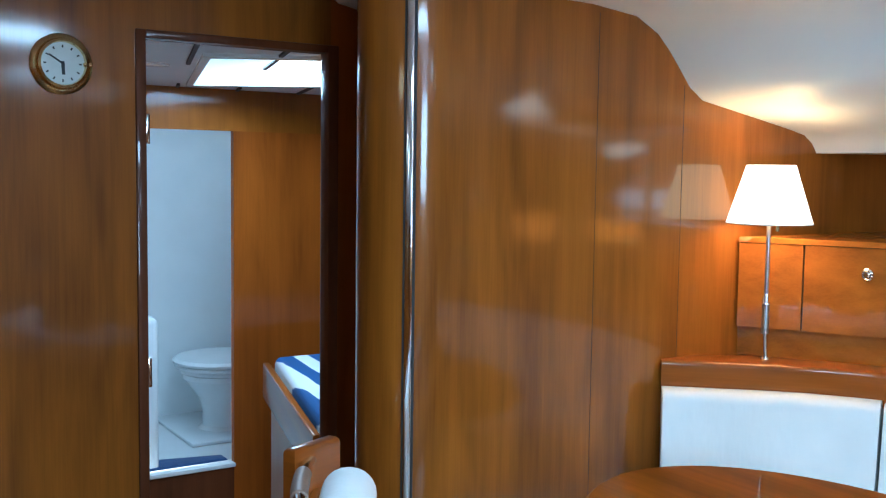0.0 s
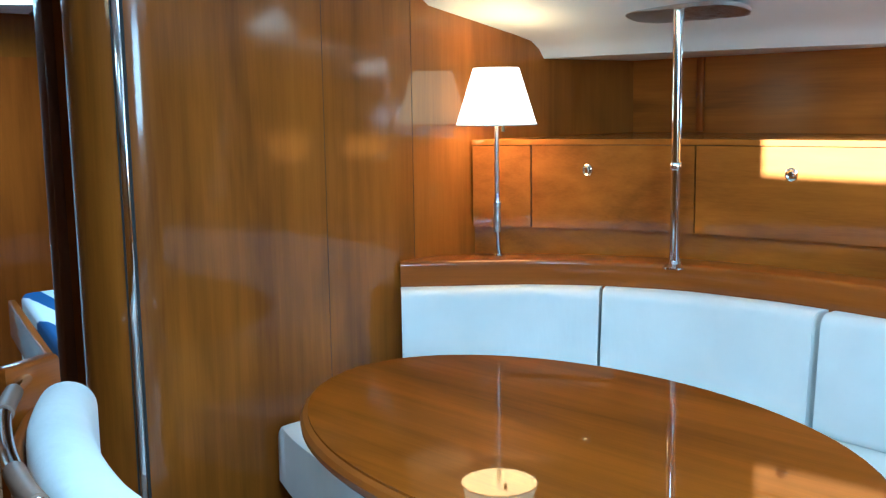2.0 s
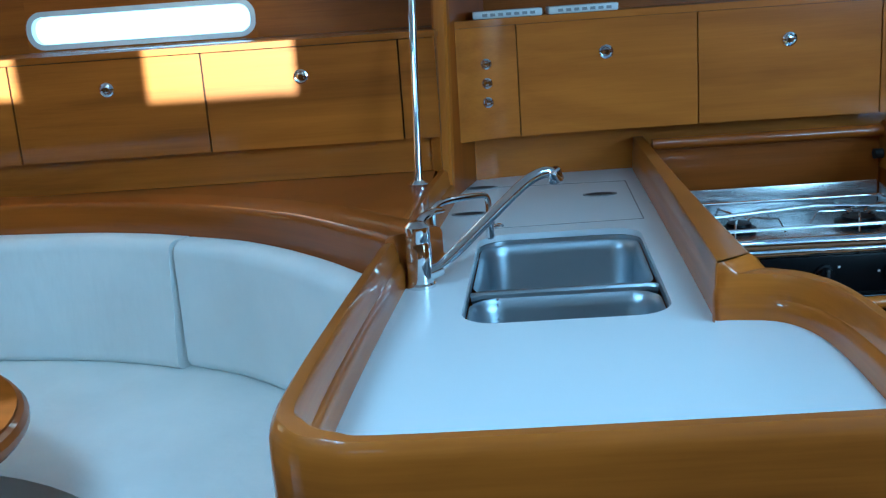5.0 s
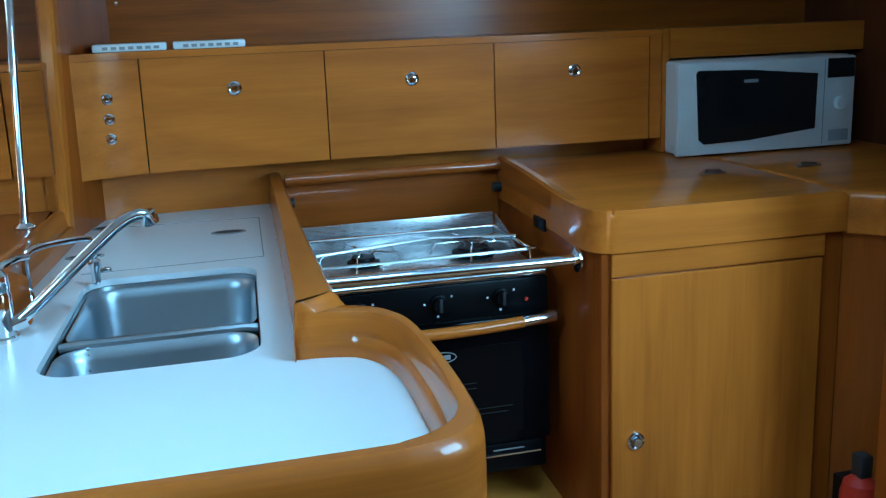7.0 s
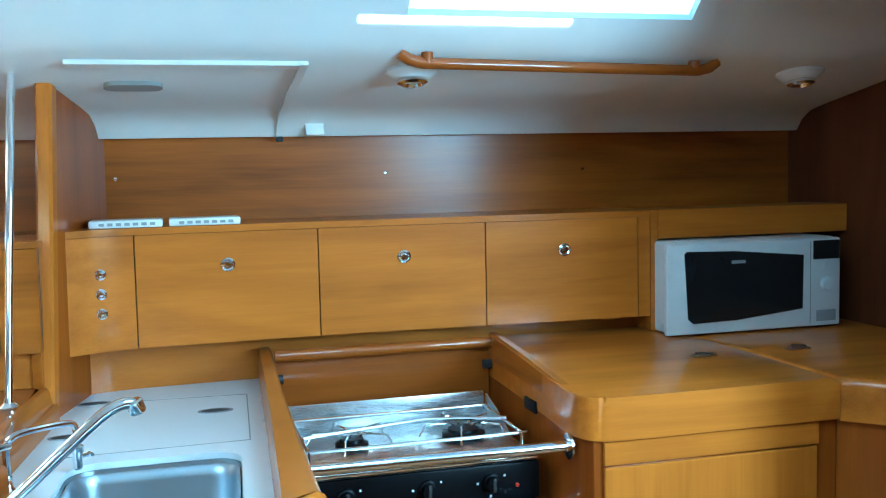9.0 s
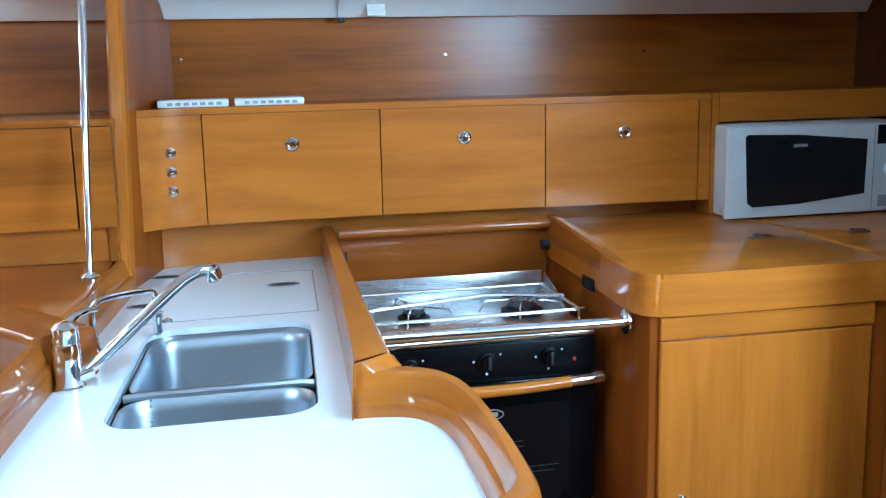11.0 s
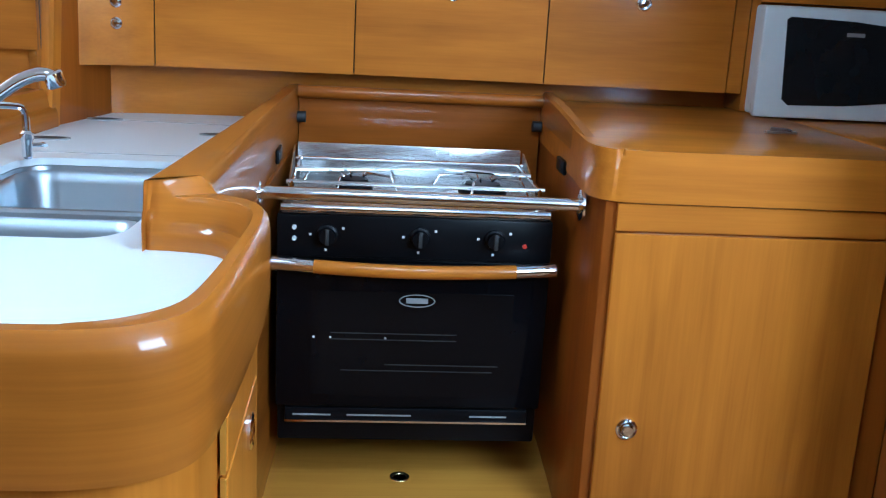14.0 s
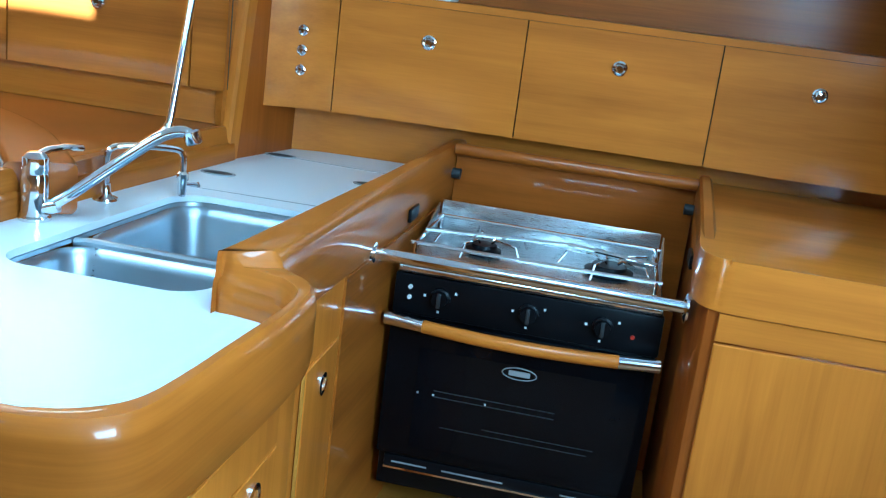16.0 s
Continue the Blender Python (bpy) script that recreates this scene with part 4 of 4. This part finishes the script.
def build_galley_lockers():
    line = [Vector((2.60, -0.142)), Vector((2.64, -0.22)), Vector((2.66, -0.30)), Vector((2.672, -0.5)), Vector((2.675, -0.75)), Vector((2.672, -1.0)), Vector((2.66, -1.25)), Vector((2.645, -1.60))]
    line = [Vector(p) for p in fine([(p.x, p.y) for p in line], 12)]
    u = thing("galley_locker", "row of cherry galley lockers with push-knobs", "locker")
    part("backsplash", sweep(line, [(-0.098, 0.84), (-0.098, 0.99), (-0.118, 0.99), (-0.118, 0.84)]), M_GAL, u, "plain cherry panel under the lockers")
    part("carcass", sweep(line, [(-0.008, 0.985), (-0.008, 1.25), (-0.125, 1.25), (-0.125, 0.985)]), M_SEAM, u)
    top = [(p.x, p.y) for p in sweep_offset(line, 0.008)] + [(HULL - 0.003, -1.6), (HULL - 0.003, -0.142)]
    part("top_board", prism(top, 1.246, 1.262, 0.005), M_GAL, u)
    edges = [-0.142, -0.296, -0.725, -1.15, -1.565, -1.60]
    for k, (a, b) in enumerate(zip(edges, edges[1:])):
        seg = cut(line, a - 0.0015, b + 0.0015)
        d = part("door", sweep(seg, [(0.008, 0.982), (0.008, 1.245), (-0.006, 1.245), (-0.006, 0.982)]), M_GAL, u, "flush cherry locker door")
        if k == 0:
            for z in (1.16, 1.115, 1.07):
                p = min(line, key=lambda q: abs(q.y + 0.222))
                knob_ring("switch_knob", d, p.x - 0.009, -0.222, z, 0.0125)
        elif k < 4:
            ym = (-0.508, -0.938, -1.359)[k - 1]
            p = min(line, key=lambda q: abs(q.y - ym))
            knob_ring("push_knob", d, p.x - 0.009, ym, 1.168, 0.0165)
    e = thing("locker_end_panel", "dark cherry panel round the microwave recess", "panel")
    part("side", box(2.640, 2.86, -1.622, -1.602, 0.942, 1.262), M_GAL, e)
    part("head", box(2.638, 2.815, -2.205, -1.623, 1.186, 1.262), M_GAL, e)
    part("recess_back", box(2.845, 2.86, -2.205, -1.623, 0.94, 1.185), M_GAL, e)
    part("ledge", box(2.76, 2.86, -2.205, -1.623, 0.915, 0.938), M_LOCK, e)
    for y in (-0.28, -0.46):
        t = thing("plastic_tray", "flat white plastic tray lying on the locker top", "tray", group="trays on the locker top", at=(2.73, y, 1.262))
        part("tray_rim", box(-0.05, 0.05, -0.083, 0.083, 0.0, 0.018, 0.004), M_WHITE, t)
        for k in range(7):
            part("slot", box(-0.0508, -0.0495, -0.066 + 0.019 * k, -0.054 + 0.019 * k, 0.005, 0.012), M_GREY, t)


def build_stove_recess():
    r = thing("stove_recess", "wooden recess round the gimballed stove", "cabinet")
    part("side_panel", prism([(1.90, -0.576), (2.66, -0.606), (2.66, -0.585), (1.90, -0.555)], 0.0, 0.828), M_RIMX, r)
    part("back_panel", box(2.64, 2.66, -1.146, -0.608, 0.25, 0.935), M_RIM, r)
    part("back_lip", rod((2.625, -0.606, 0.945), (2.625, -1.146, 0.945), 0.014, 14), M_RIM, r, "rounded wooden lip behind the stove")
    part("platform", box(2.05, 2.64, -1.146, -0.576, 0.225, 0.25, 0.006), M_PLAT, r, "pale wooden platform under the stove")
    part("riser", box(2.07, 2.09, -1.146, -0.576, 0.0, 0.225), M_DOOR, r)
    part("finger_hole", lathe([(0.012, 0.0), (0.014, 0.002), (0.019, 0.002), (0.020, 0.0)], pose(2.19, -0.84, 0.25), 24), M_BRASS, r, "brass finger-hole ring")
    for y, s in ((-0.604, -1), (-1.146, 1)):
        part("gimbal_stop", rod((2.62, y, 0.89), (2.62, y + 0.02 * s, 0.89), 0.012), M_RUBBER, r)
        yl = -0.592 if s < 0 else -1.131
        part("latch_plate", box(2.26, 2.33, yl - 0.004, yl + 0.004, 0.845, 0.872, 0.003), M_BLACK, r)
    b = thing("crash_bar", "polished stainless crash bar in front of the stove", "rail")
    part("bar", rod((2.05, -0.574, 0.835), (2.05, -1.118, 0.832), 0.0115, 18), M_CHROME, b)
    part("flange", lathe([(0.026, 0), (0.026, 0.004), (0.014, 0.008)], pose(2.05, -0.575, 0.835, 90, 0, 0)), M_CHROME, b)
    part("flange", lathe([(0.026, 0), (0.026, 0.004), (0.014, 0.008)], pose(2.05, -1.121, 0.832, -90, 0, 0)), M_CHROME, b)


def build_stove():
    s = thing("gimballed_stove", "black gimballed marine stove with a stainless hob", "stove")
    y0, y1 = -1.092, -0.604
    xf = 2.15
    part("oven_body", box(xf + 0.012, 2.50, y0, y1, 0.34, 0.785, 0.006), M_BLACK, s)
    part("control_panel", box(xf, xf + 0.02, y0 - 0.003, y1 + 0.003, 0.70, 0.778, 0.004), M_BLACK, s, "black control panel")
    door = part("oven_door", box(xf - 0.004, xf + 0.016, y0 - 0.003, y1 + 0.003, 0.415, 0.695, 0.005), M_OVENG, s, "dark glass oven door")
    part("window", box(xf - 0.0055, xf - 0.0035, y0 + 0.06, y1 - 0.06, 0.44, 0.64), M_OVENG, door)
    # dim grey bars laid on the glass in place of its reflections
    streaks = bmesh.new()
    for z, ya, yb in ((0.560, -0.70, -0.93), (0.548, -0.70, -0.93), (0.500, -0.80, -1.01), (0.488, -0.72, -1.0)):
        box(xf - 0.0062, xf - 0.0054, yb, ya, z, z + 0.0016, bm=streaks)
    part("painted_reflection", streaks, M_REFLECTION, door, "dim grey lines painted on the glass as reflections")
    # small white boxes painted on the glass as glints
    for y in (-0.67, -0.70, -0.80):
        part("painted_glint", box(xf - 0.006, xf - 0.0054, y - 0.002, y + 0.002, 0.55, 0.554), M_MARK_GLINT, door)
    part("badge_ring", pipe([(xf - 0.0062, -0.855 + 0.032 * math.cos(a), 0.625 + 0.0115 * math.sin(a)) for a in (2 * math.pi * k / 28 for k in range(29))], 0.0011, 5), M_GREY, door, "grey oval badge outline")
    part("badge_bar", box(xf - 0.0066, xf - 0.0054, -0.875, -0.835, 0.620, 0.630), M_GREY, door)
    # curved wooden handle with steel ends
    bow = lambda f: xf - 0.022 - 0.016 * math.sin(math.pi * f)
    hy = lambda f: y1 + 0.008 + (y0 - y1 - 0.016) * f
    part("handle_grip", pipe([(bow(f), hy(f), 0.694 - 0.006 * math.sin(math.pi * f)) for f in np.linspace(0.14, 0.86, 14)], 0.0125, 12), M_GAL, door, "curved wooden handle grip")
    for a, b in ((0.0, 0.145), (0.855, 1.0)):
        part("handle_end", pipe([(bow(f), hy(f), 0.694 - 0.006 * math.sin(math.pi * f)) for f in np.linspace(a, b, 6)], 0.013, 12), M_CHROME, door, "chrome handle end")
    for y in (-0.690, -0.855, -0.990):
        k = part("burner_knob", lathe([(0.019, 0.0), (0.019, 0.006), (0.015, 0.008), (0.014, 0.02), (0.0, 0.021)], pose(xf, y, 0.742, 0, -90, 0), 24), M_BLACK, s, "black control knob")
        part("pointer", box(xf - 0.024, xf - 0.020, y - 0.0035, y + 0.0035, 0.728, 0.757, 0.001), M_RUBBER, k)
        for dy, dz in ((0.03, 0.0), (-0.028, 0.012), (0.002, -0.028)):
            part("mark", box(xf - 0.0012, xf - 0.0002, y + dy - 0.0022, y + dy + 0.0022, 0.74 + dz, 0.7445 + dz), M_MARK_GLINT, s)
    for z in (0.755, 0.735):
        part("igniter_button", rod((xf, -0.632, z), (xf - 0.006, -0.632, z), 0.004), M_MARK_GLINT, s)
    part("pilot_lamp", rod((xf, -1.045, 0.732), (xf - 0.004, -1.045, 0.732), 0.004), M_RED, s, "small red pilot lamp")
    hob = part("hob_tray", box(xf + 0.004, 2.485, y0 + 0.004, y1 - 0.004, 0.778, 0.792, 0.004), M_STEELY, s, "stainless hob tray")
    part("hob_front_lip", rod((xf + 0.002, y0 + 0.004, 0.789), (xf + 0.002, y1 - 0.004, 0.789), 0.0075, 12), M_CHROME, hob)
    part("splash_back", box(2.478, 2.484, y0 + 0.012, y1 - 0.012, 0.79, 0.856, 0.002), M_STEELY, hob, "stainless splash back")
    for y in (y0 + 0.006, y1 - 0.006):
        bm = bmesh.new()
        tri = [(2.30, 0.79), (2.478, 0.79), (2.478, 0.85), (2.40, 0.83)]
        a = [bm.verts.new((x, y - 0.0015, z)) for x, z in tri]
        b = [bm.verts.new((x, y + 0.0015, z)) for x, z in tri]
        bm.faces.new(a), bm.faces.new(b[::-1])
        for k in range(4):
            bm.faces.new((a[k], a[(k + 1) % 4], b[(k + 1) % 4], b[k]))
        part("splash_side", bm, M_STEELY, hob)
    for x, y, rr in ((2.33, -0.735, 0.036), (2.33, -0.985, 0.048)):
        b = part("burner", lathe([(rr, 0.792), (rr, 0.802), (rr * 0.75, 0.806), (rr * 0.7, 0.812), (0.0, 0.814)], pose(x, y, 0), 24), M_BLACK, hob, "black burner")
        legs = bmesh.new()
        for k in range(5):
            a = 2 * math.pi * k / 5 + 0.3
            c, si = math.cos(a), math.sin(a)
            pipe([(x + 0.1 * c, y + 0.1 * si, 0.80), (x + 0.085 * c, y + 0.085 * si, 0.826), (x + 0.03 * c, y + 0.03 * si, 0.826), (x + 0.02 * c, y + 0.02 * si, 0.818)], 0.0025, 6, legs)
        part("pan_support", legs, M_CHROME, b, "steel wire pan support")
    for z, x in ((0.828, 2.19), (0.828, 2.45)):
        part("pot_rail", pipe([(x, y0 + 0.01, z), (x, y1 - 0.01, z)], 0.004, 8), M_CHROME, hob)
    for y in (y0 + 0.02, y1 - 0.02):
        part("pot_rail", pipe([(2.19, y, 0.828), (2.45, y, 0.828)], 0.004, 8), M_CHROME, hob)
        for x in (2.19, 2.45):
            part("rail_post", rod((x, y, 0.79), (x, y, 0.83), 0.0045, 10), M_CHROME, hob)
    part("pot_clamp", pipe([(2.29, y0 + 0.02, 0.836), (2.34, -0.9, 0.836), (2.27, y1 - 0.02, 0.836)], 0.004, 8), M_CHROME, hob)
    plate = part("lower_strip", box(xf - 0.002, xf + 0.010, y0 + 0.02, y1 - 0.015, 0.386, 0.412, 0.002), M_BLACK, s, "black lower vent strip with pale printing")
    for a, b in ((0.0, 0.07), (0.1, 0.22), (0.33, 0.40)):
        part("print_bar", box(xf - 0.0032, xf - 0.0022, y1 - 0.03 - b, y1 - 0.03 - a, 0.397, 0.400), M_GREY, plate)
    part("strip_edge", box(xf - 0.004, xf - 0.0015, y0 + 0.02, y1 - 0.015, 0.384, 0.388), M_CHROME, plate)
    part("gas_tap", rod((xf + 0.02, -0.87, 0.345), (xf + 0.02, -0.87, 0.36), 0.006), M_CHROME, s)
    part("hanger_pin", rod((2.32, -1.10, 0.62), (2.32, -0.596, 0.62), 0.008), M_STEEL, s)


def build_right_unit():
    u = thing("galley_cabinet", "cherry galley cabinet with a rounded corner beside the stove", "cabinet")
    plan = fine([(2.66, -1.150), (2.20, -1.130), (2.08, -1.122), (2.02, -1.127), (1.985, -1.152), (1.974, -1.21), (1.973, -1.45), (1.973, -1.685)], 6)
    back = [(2.745, -1.685), (2.745, -1.150)]
    part("counter_top", prism(plan + back, 0.855, 0.940, 0.018, 5), M_GAL, u, "thick varnished wooden worktop with a rounded edge")
    body = fine([(2.66, -1.152), (2.20, -1.132), (2.10, -1.127), (2.04, -1.132), (2.004, -1.148), (1.988, -1.175), (1.987, -1.45), (1.987, -1.685)], 6)
    part("carcass", prism(body + back, 0.0, 0.853), M_RIMZ, u, "redder solid wood corner and sides")
    rings = []
    for f in np.linspace(0, 1, 14):
        x, top = 2.64 - 0.55 * f, 0.966 - 0.028 * f ** 1.5
        y = -1.147 + 0.021 * f
        rings.append([(x, y, 0.90), (x, y, top - 0.006), (x, y - 0.005, top), (x, y - 0.021, top), (x, y - 0.027, top - 0.006), (x, y - 0.027, 0.90)])
    part("side_fiddle", loft(rings), M_RIMX, u, "low wooden fiddle beside the stove")
    part("stile", box(1.979, 1.988, -1.640, -1.164, 0.806, 0.852, 0.001, 1), M_GAL, u)
    d = part("door", box(1.978, 1.988, -1.636, -1.164, 0.05, 0.802, 0.002, 1), M_DOOR, u, "flush cherry cabinet door")
    knob_ring("push_knob", d, 1.978, -1.215, 0.457, 0.019)
    part("latch_button", rod((1.974, -1.215, 0.457), (1.962, -1.215, 0.457), 0.009), M_CHROME, d)
    e = thing("galley_side_unit", "angled varnished unit joining the cabinet to the partition", "cabinet")
    part("top", prism([(2.75, -1.687), (1.974, -1.687), (1.73, -1.93), (1.73, -2.205), (2.75, -2.205)], 0.85, 0.938, 0.016, 4), M_GAL, e)
    part("carcass", prism([(2.64, -1.689), (1.99, -1.689), (1.745, -1.935), (1.745, -2.205), (2.64, -2.205)], 0.0, 0.85), M_RIMZ, e)
    for y in (-1.55, -1.80):
        h = thing("locker_catch", "small chrome catch on the wooden worktop", "catch", group="worktop catches", at=(2.28, y, 0.941))
        part("plate", box(-0.008, 0.008, -0.03, 0.03, -0.0015, 0.003, 0.001, 1), M_STEELY, h)
        part("pin", rod((0, -0.02, 0.003), (0, 0.02, 0.006), 0.005), M_STEELY, h)
    solid("partition_aft", box(1.66, 1.72, -2.205, -1.585, 0.0, 1.95, 0.006), M_RIMZ, "light varnished partition at the aft end of the galley", kind="structure")
    f = thing("fire_extinguisher", "small red fire extinguisher with a black valve", "extinguisher", at=(1.805, -1.625, 0.155))
    I = Matrix.Identity(4)
    part("cylinder", lathe([(0.035, 0.0), (0.040, 0.008), (0.040, 0.20), (0.034, 0.225), (0.014, 0.24)], I), M_RED, f)
    part("valve", box(-0.016, 0.016, -0.014, 0.014, 0.238, 0.285, 0.004), M_RUBBER, f)
    part("strap", lathe([(0.0405, 0.115), (0.043, 0.117), (0.043, 0.143), (0.0405, 0.145)], I), M_WHITE, f, "white retaining strap")
    part("bracket", box(0.0, 0.06, -0.02, 0.02, -0.01, 0.22), M_BLACK, f)


def build_microwave():
    m = thing("microwave_oven", "white microwave oven with a dark window", "microwave")
    xf, y0, y1, z0, z1 = 2.53, -2.105, -1.590, 0.941, 1.180
    part("case", box(xf + 0.02, 2.81, y0, y1 - 0.024, z0, z1, 0.008), M_MW, m)
    part("front", box(xf, xf + 0.019, y0, y1, z0 + 0.002, z1 - 0.002, 0.006), M_MW, m)
    pane = [(y1 - 0.05, z1 - 0.028), (y1 - 0.058, z1 - 0.022), (y1 - 0.20, z1 - 0.026), (y1 - 0.40, z1 - 0.044), (y1 - 0.398, z0 + 0.052), (y1 - 0.20, z0 + 0.033), (y1 - 0.075, z0 + 0.030), (y1 - 0.06, z0 + 0.042)]
    bm = bmesh.new()
    a = [bm.verts.new((xf - 0.002, y, z)) for y, z in pane]
    b = [bm.verts.new((xf + 0.004, y, z)) for y, z in pane]
    bm.faces.new(a), bm.faces.new(b[::-1])
    for k in range(len(a)):
        bm.faces.new((a[k], a[(k + 1) % len(a)], b[(k + 1) % len(a)], b[k]))
    part("window", bm, M_MWG, m, "dark door window")
    part("display", box(xf - 0.002, xf + 0.004, y0 + 0.005, y0 + 0.085, z1 - 0.058, z1 - 0.008), M_MWG, m, "black display")
    part("dial", lathe([(0.018, 0), (0.018, 0.008), (0.015, 0.012), (0.0, 0.013)], pose(xf, y0 + 0.045, z0 + 0.115, 0, -90, 0), 24), M_MW, m)
    part("button", lathe([(0.010, 0), (0.010, 0.005), (0.0, 0.006)], pose(xf, y0 + 0.045, z0 + 0.165, 0, -90, 0), 18), M_MW, m)
    part("door_button", box(xf - 0.003, xf + 0.004, y0 + 0.015, y0 + 0.075, z0 + 0.015, z0 + 0.045, 0.002), M_GREY, m)
    part("logo_bar", box(xf - 0.0032, xf - 0.0018, y1 - 0.225, y1 - 0.185, z1 - 0.058, z1 - 0.050), M_GREY, m)
    part("hinge_seam", box(xf - 0.0012, xf + 0.002, y0 + 0.0925, y0 + 0.094, z0 + 0.01, z1 - 0.01), M_GREY, m)
    for y in (y0 + 0.04, y1 - 0.04):
        for x in (xf + 0.04, 2.78):
            part("foot", rod((x, y, 0.939), (x, y, 0.952), 0.012, 12), M_RUBBER, m)


def build_partition():
    """The panel between galley and saloon, its inboard edge raked outboard, its head cut to the deckhead."""
    p = thing("partition_galley", "upright varnished panel between galley and saloon", "partition", kind="structure")
    edge = lambda z: (2.483 + 0.096 * (z - 0.94), -0.113 - 0.030 * (z - 0.94))
    y_out = -0.215
    top = deckhead(edge(1.60)[0], -0.13)
    outline = [(edge(0.85)[0] + 0.02, 0.85), (HULL - 0.002, 0.85), (HULL - 0.002, 1.50)]
    outline += [(x, deckhead(x, -0.17) + 0.004) for x in np.linspace(2.88, edge(top)[0] + 0.02, 9)]
    bm = bmesh.new()
    sides = []
    for o in (-0.012, 0.012):
        sides.append([bm.verts.new((x, edge(z)[1] + (y_out - edge(z)[1]) * (x - edge(z)[0]) / (HULL - edge(z)[0]) + o, z)) for x, z in outline])
        bm.faces.new(sides[-1])
    for k in range(len(outline)):
        bm.faces.new((sides[0][k], sides[0][(k + 1) % len(outline)], sides[1][(k + 1) % len(outline)], sides[1][k]))
    part("panel", bm, M_RIMZ, p)
    rings = []
    for z in (0.80, 0.95, 1.20, 1.40, top + 0.004):
        x, y = edge(z)
        rings.append([(x - 0.012, y - 0.010, z), (x - 0.006, y - 0.017, z), (x + 0.03, y - 0.022, z), (x + 0.03, y + 0.014, z), (x - 0.006, y + 0.017, z), (x - 0.012, y + 0.012, z)])
    part("edge_post", loft(rings), M_DOOR, p, "pale rounded front edge")


def build_overhead():
    for y0, y1, xa, xb in ((-1.62, -0.86, 2.02, 2.005), (0.80, 1.33, 2.03, 2.03)):
        h = thing("overhead_handrail", "varnished wooden handrail under the deckhead", "handrail", group="overhead handrails")
        za, zb = (float(np.interp(x, [p[0] for p in ROOF], [p[1] for p in ROOF])) for x in (xa, xb))
        run = [(xa, y0, za), (xa, y0 + 0.02, za - 0.012), (xa, y0 + 0.05, za - 0.018), (xb, y1 - 0.05, zb - 0.018), (xb, y1 - 0.02, zb - 0.012), (xb, y1, zb)]
        part("rail", pipe([swell(p) for p in run], 0.0125, 12), M_RIM, h)
        for x, y, z in ((xa, y0 + 0.06, za), (xb, y1 - 0.06, zb)):
            part("foot", rod(swell((x, y, z - 0.018)), swell((x, y, z + 0.002)), 0.013), M_RIM, h)
    t = thing("ceiling_trim", "white moulded joint strips on the deckhead liner", "trim", kind="structure")
    slope = [(2.03, 1.591), (2.36, 1.532), (2.42, 1.519), (2.452, 1.497), (2.471, 1.472)]
    rings = [[swell(q) for q in ((x, -0.672, z), (x, -0.672, z - 0.006), (x, -0.654, z - 0.006), (x, -0.654, z))] for x, z in slope]
    part("cross_strip", loft(rings), M_CEIL, t)
    rings = [[swell(q) for q in ((2.035, y, 1.593), (2.035, y, 1.585), (2.062, y, 1.581), (2.062, y, 1.588))] for y in (-0.672, -0.42, -0.19)]
    part("long_strip", loft(rings), M_CEIL, t)
    c = swell((2.452, -0.752, 1.490))
    part("access_plate", box(-0.004, 0.004, -0.024, 0.024, -0.020, 0.020, 0.002), M_CEIL, t).matrix_local = pose(c.x, c.y, c.z, 0, 28, 0)
    c = swell((2.472, -0.663, 1.469))
    part("joint_clip", box(c.x - 0.010, c.x + 0.010, c.y - 0.009, c.y + 0.009, c.z - 0.008, c.z + 0.006, 0.003), M_RUBBER, t)
    for x, y in ((2.09, -0.91), (2.09, -1.90)):
        s = thing("ceiling_spotlight", "small white swivel spotlight under the deckhead", "spotlight", group="deckhead spotlights", at=swell((x, y, 1.584)))
        s.rotation_euler = (0, radians(10), 0)
        I = Matrix.Identity(4)
        part("base", lathe([(0.060, 0.004), (0.058, -0.006), (0.046, -0.016), (0.036, -0.022)], I), M_WHITE, s)
        part("bulb_cup", lathe([(0.032, -0.016), (0.034, -0.030), (0.026, -0.034), (0.021, -0.026)], I), M_CHROME, s)
        part("lens", lathe([(0.022, -0.026), (0.0, -0.028)], I), M_DIAL, s)
    for x, y, w, l, label, mat in ((2.19, -0.315, 0.026, 0.062, "grey oval plate under the deckhead", M_GREY), (2.25, 1.31, 0.06, 0.16, "brushed steel plate round the top of the grab pole", M_STEELY)):
        at = swell((x, y, 1.546 + (2.28 - x) * 0.18))
        g = thing("ceiling_plate", label, "plate", at=at)
        g.rotation_euler = (0, radians(10), 0)
        part("disc", prism(round_rect(-w, w, -l, l, w * 0.95), -0.006, 0.004), mat, g)


build_peninsula()
build_sink()
build_taps()
build_galley_lockers()
build_stove_recess()
build_stove()
build_right_unit()
build_microwave()
build_partition()
build_overhead()
build_floor()
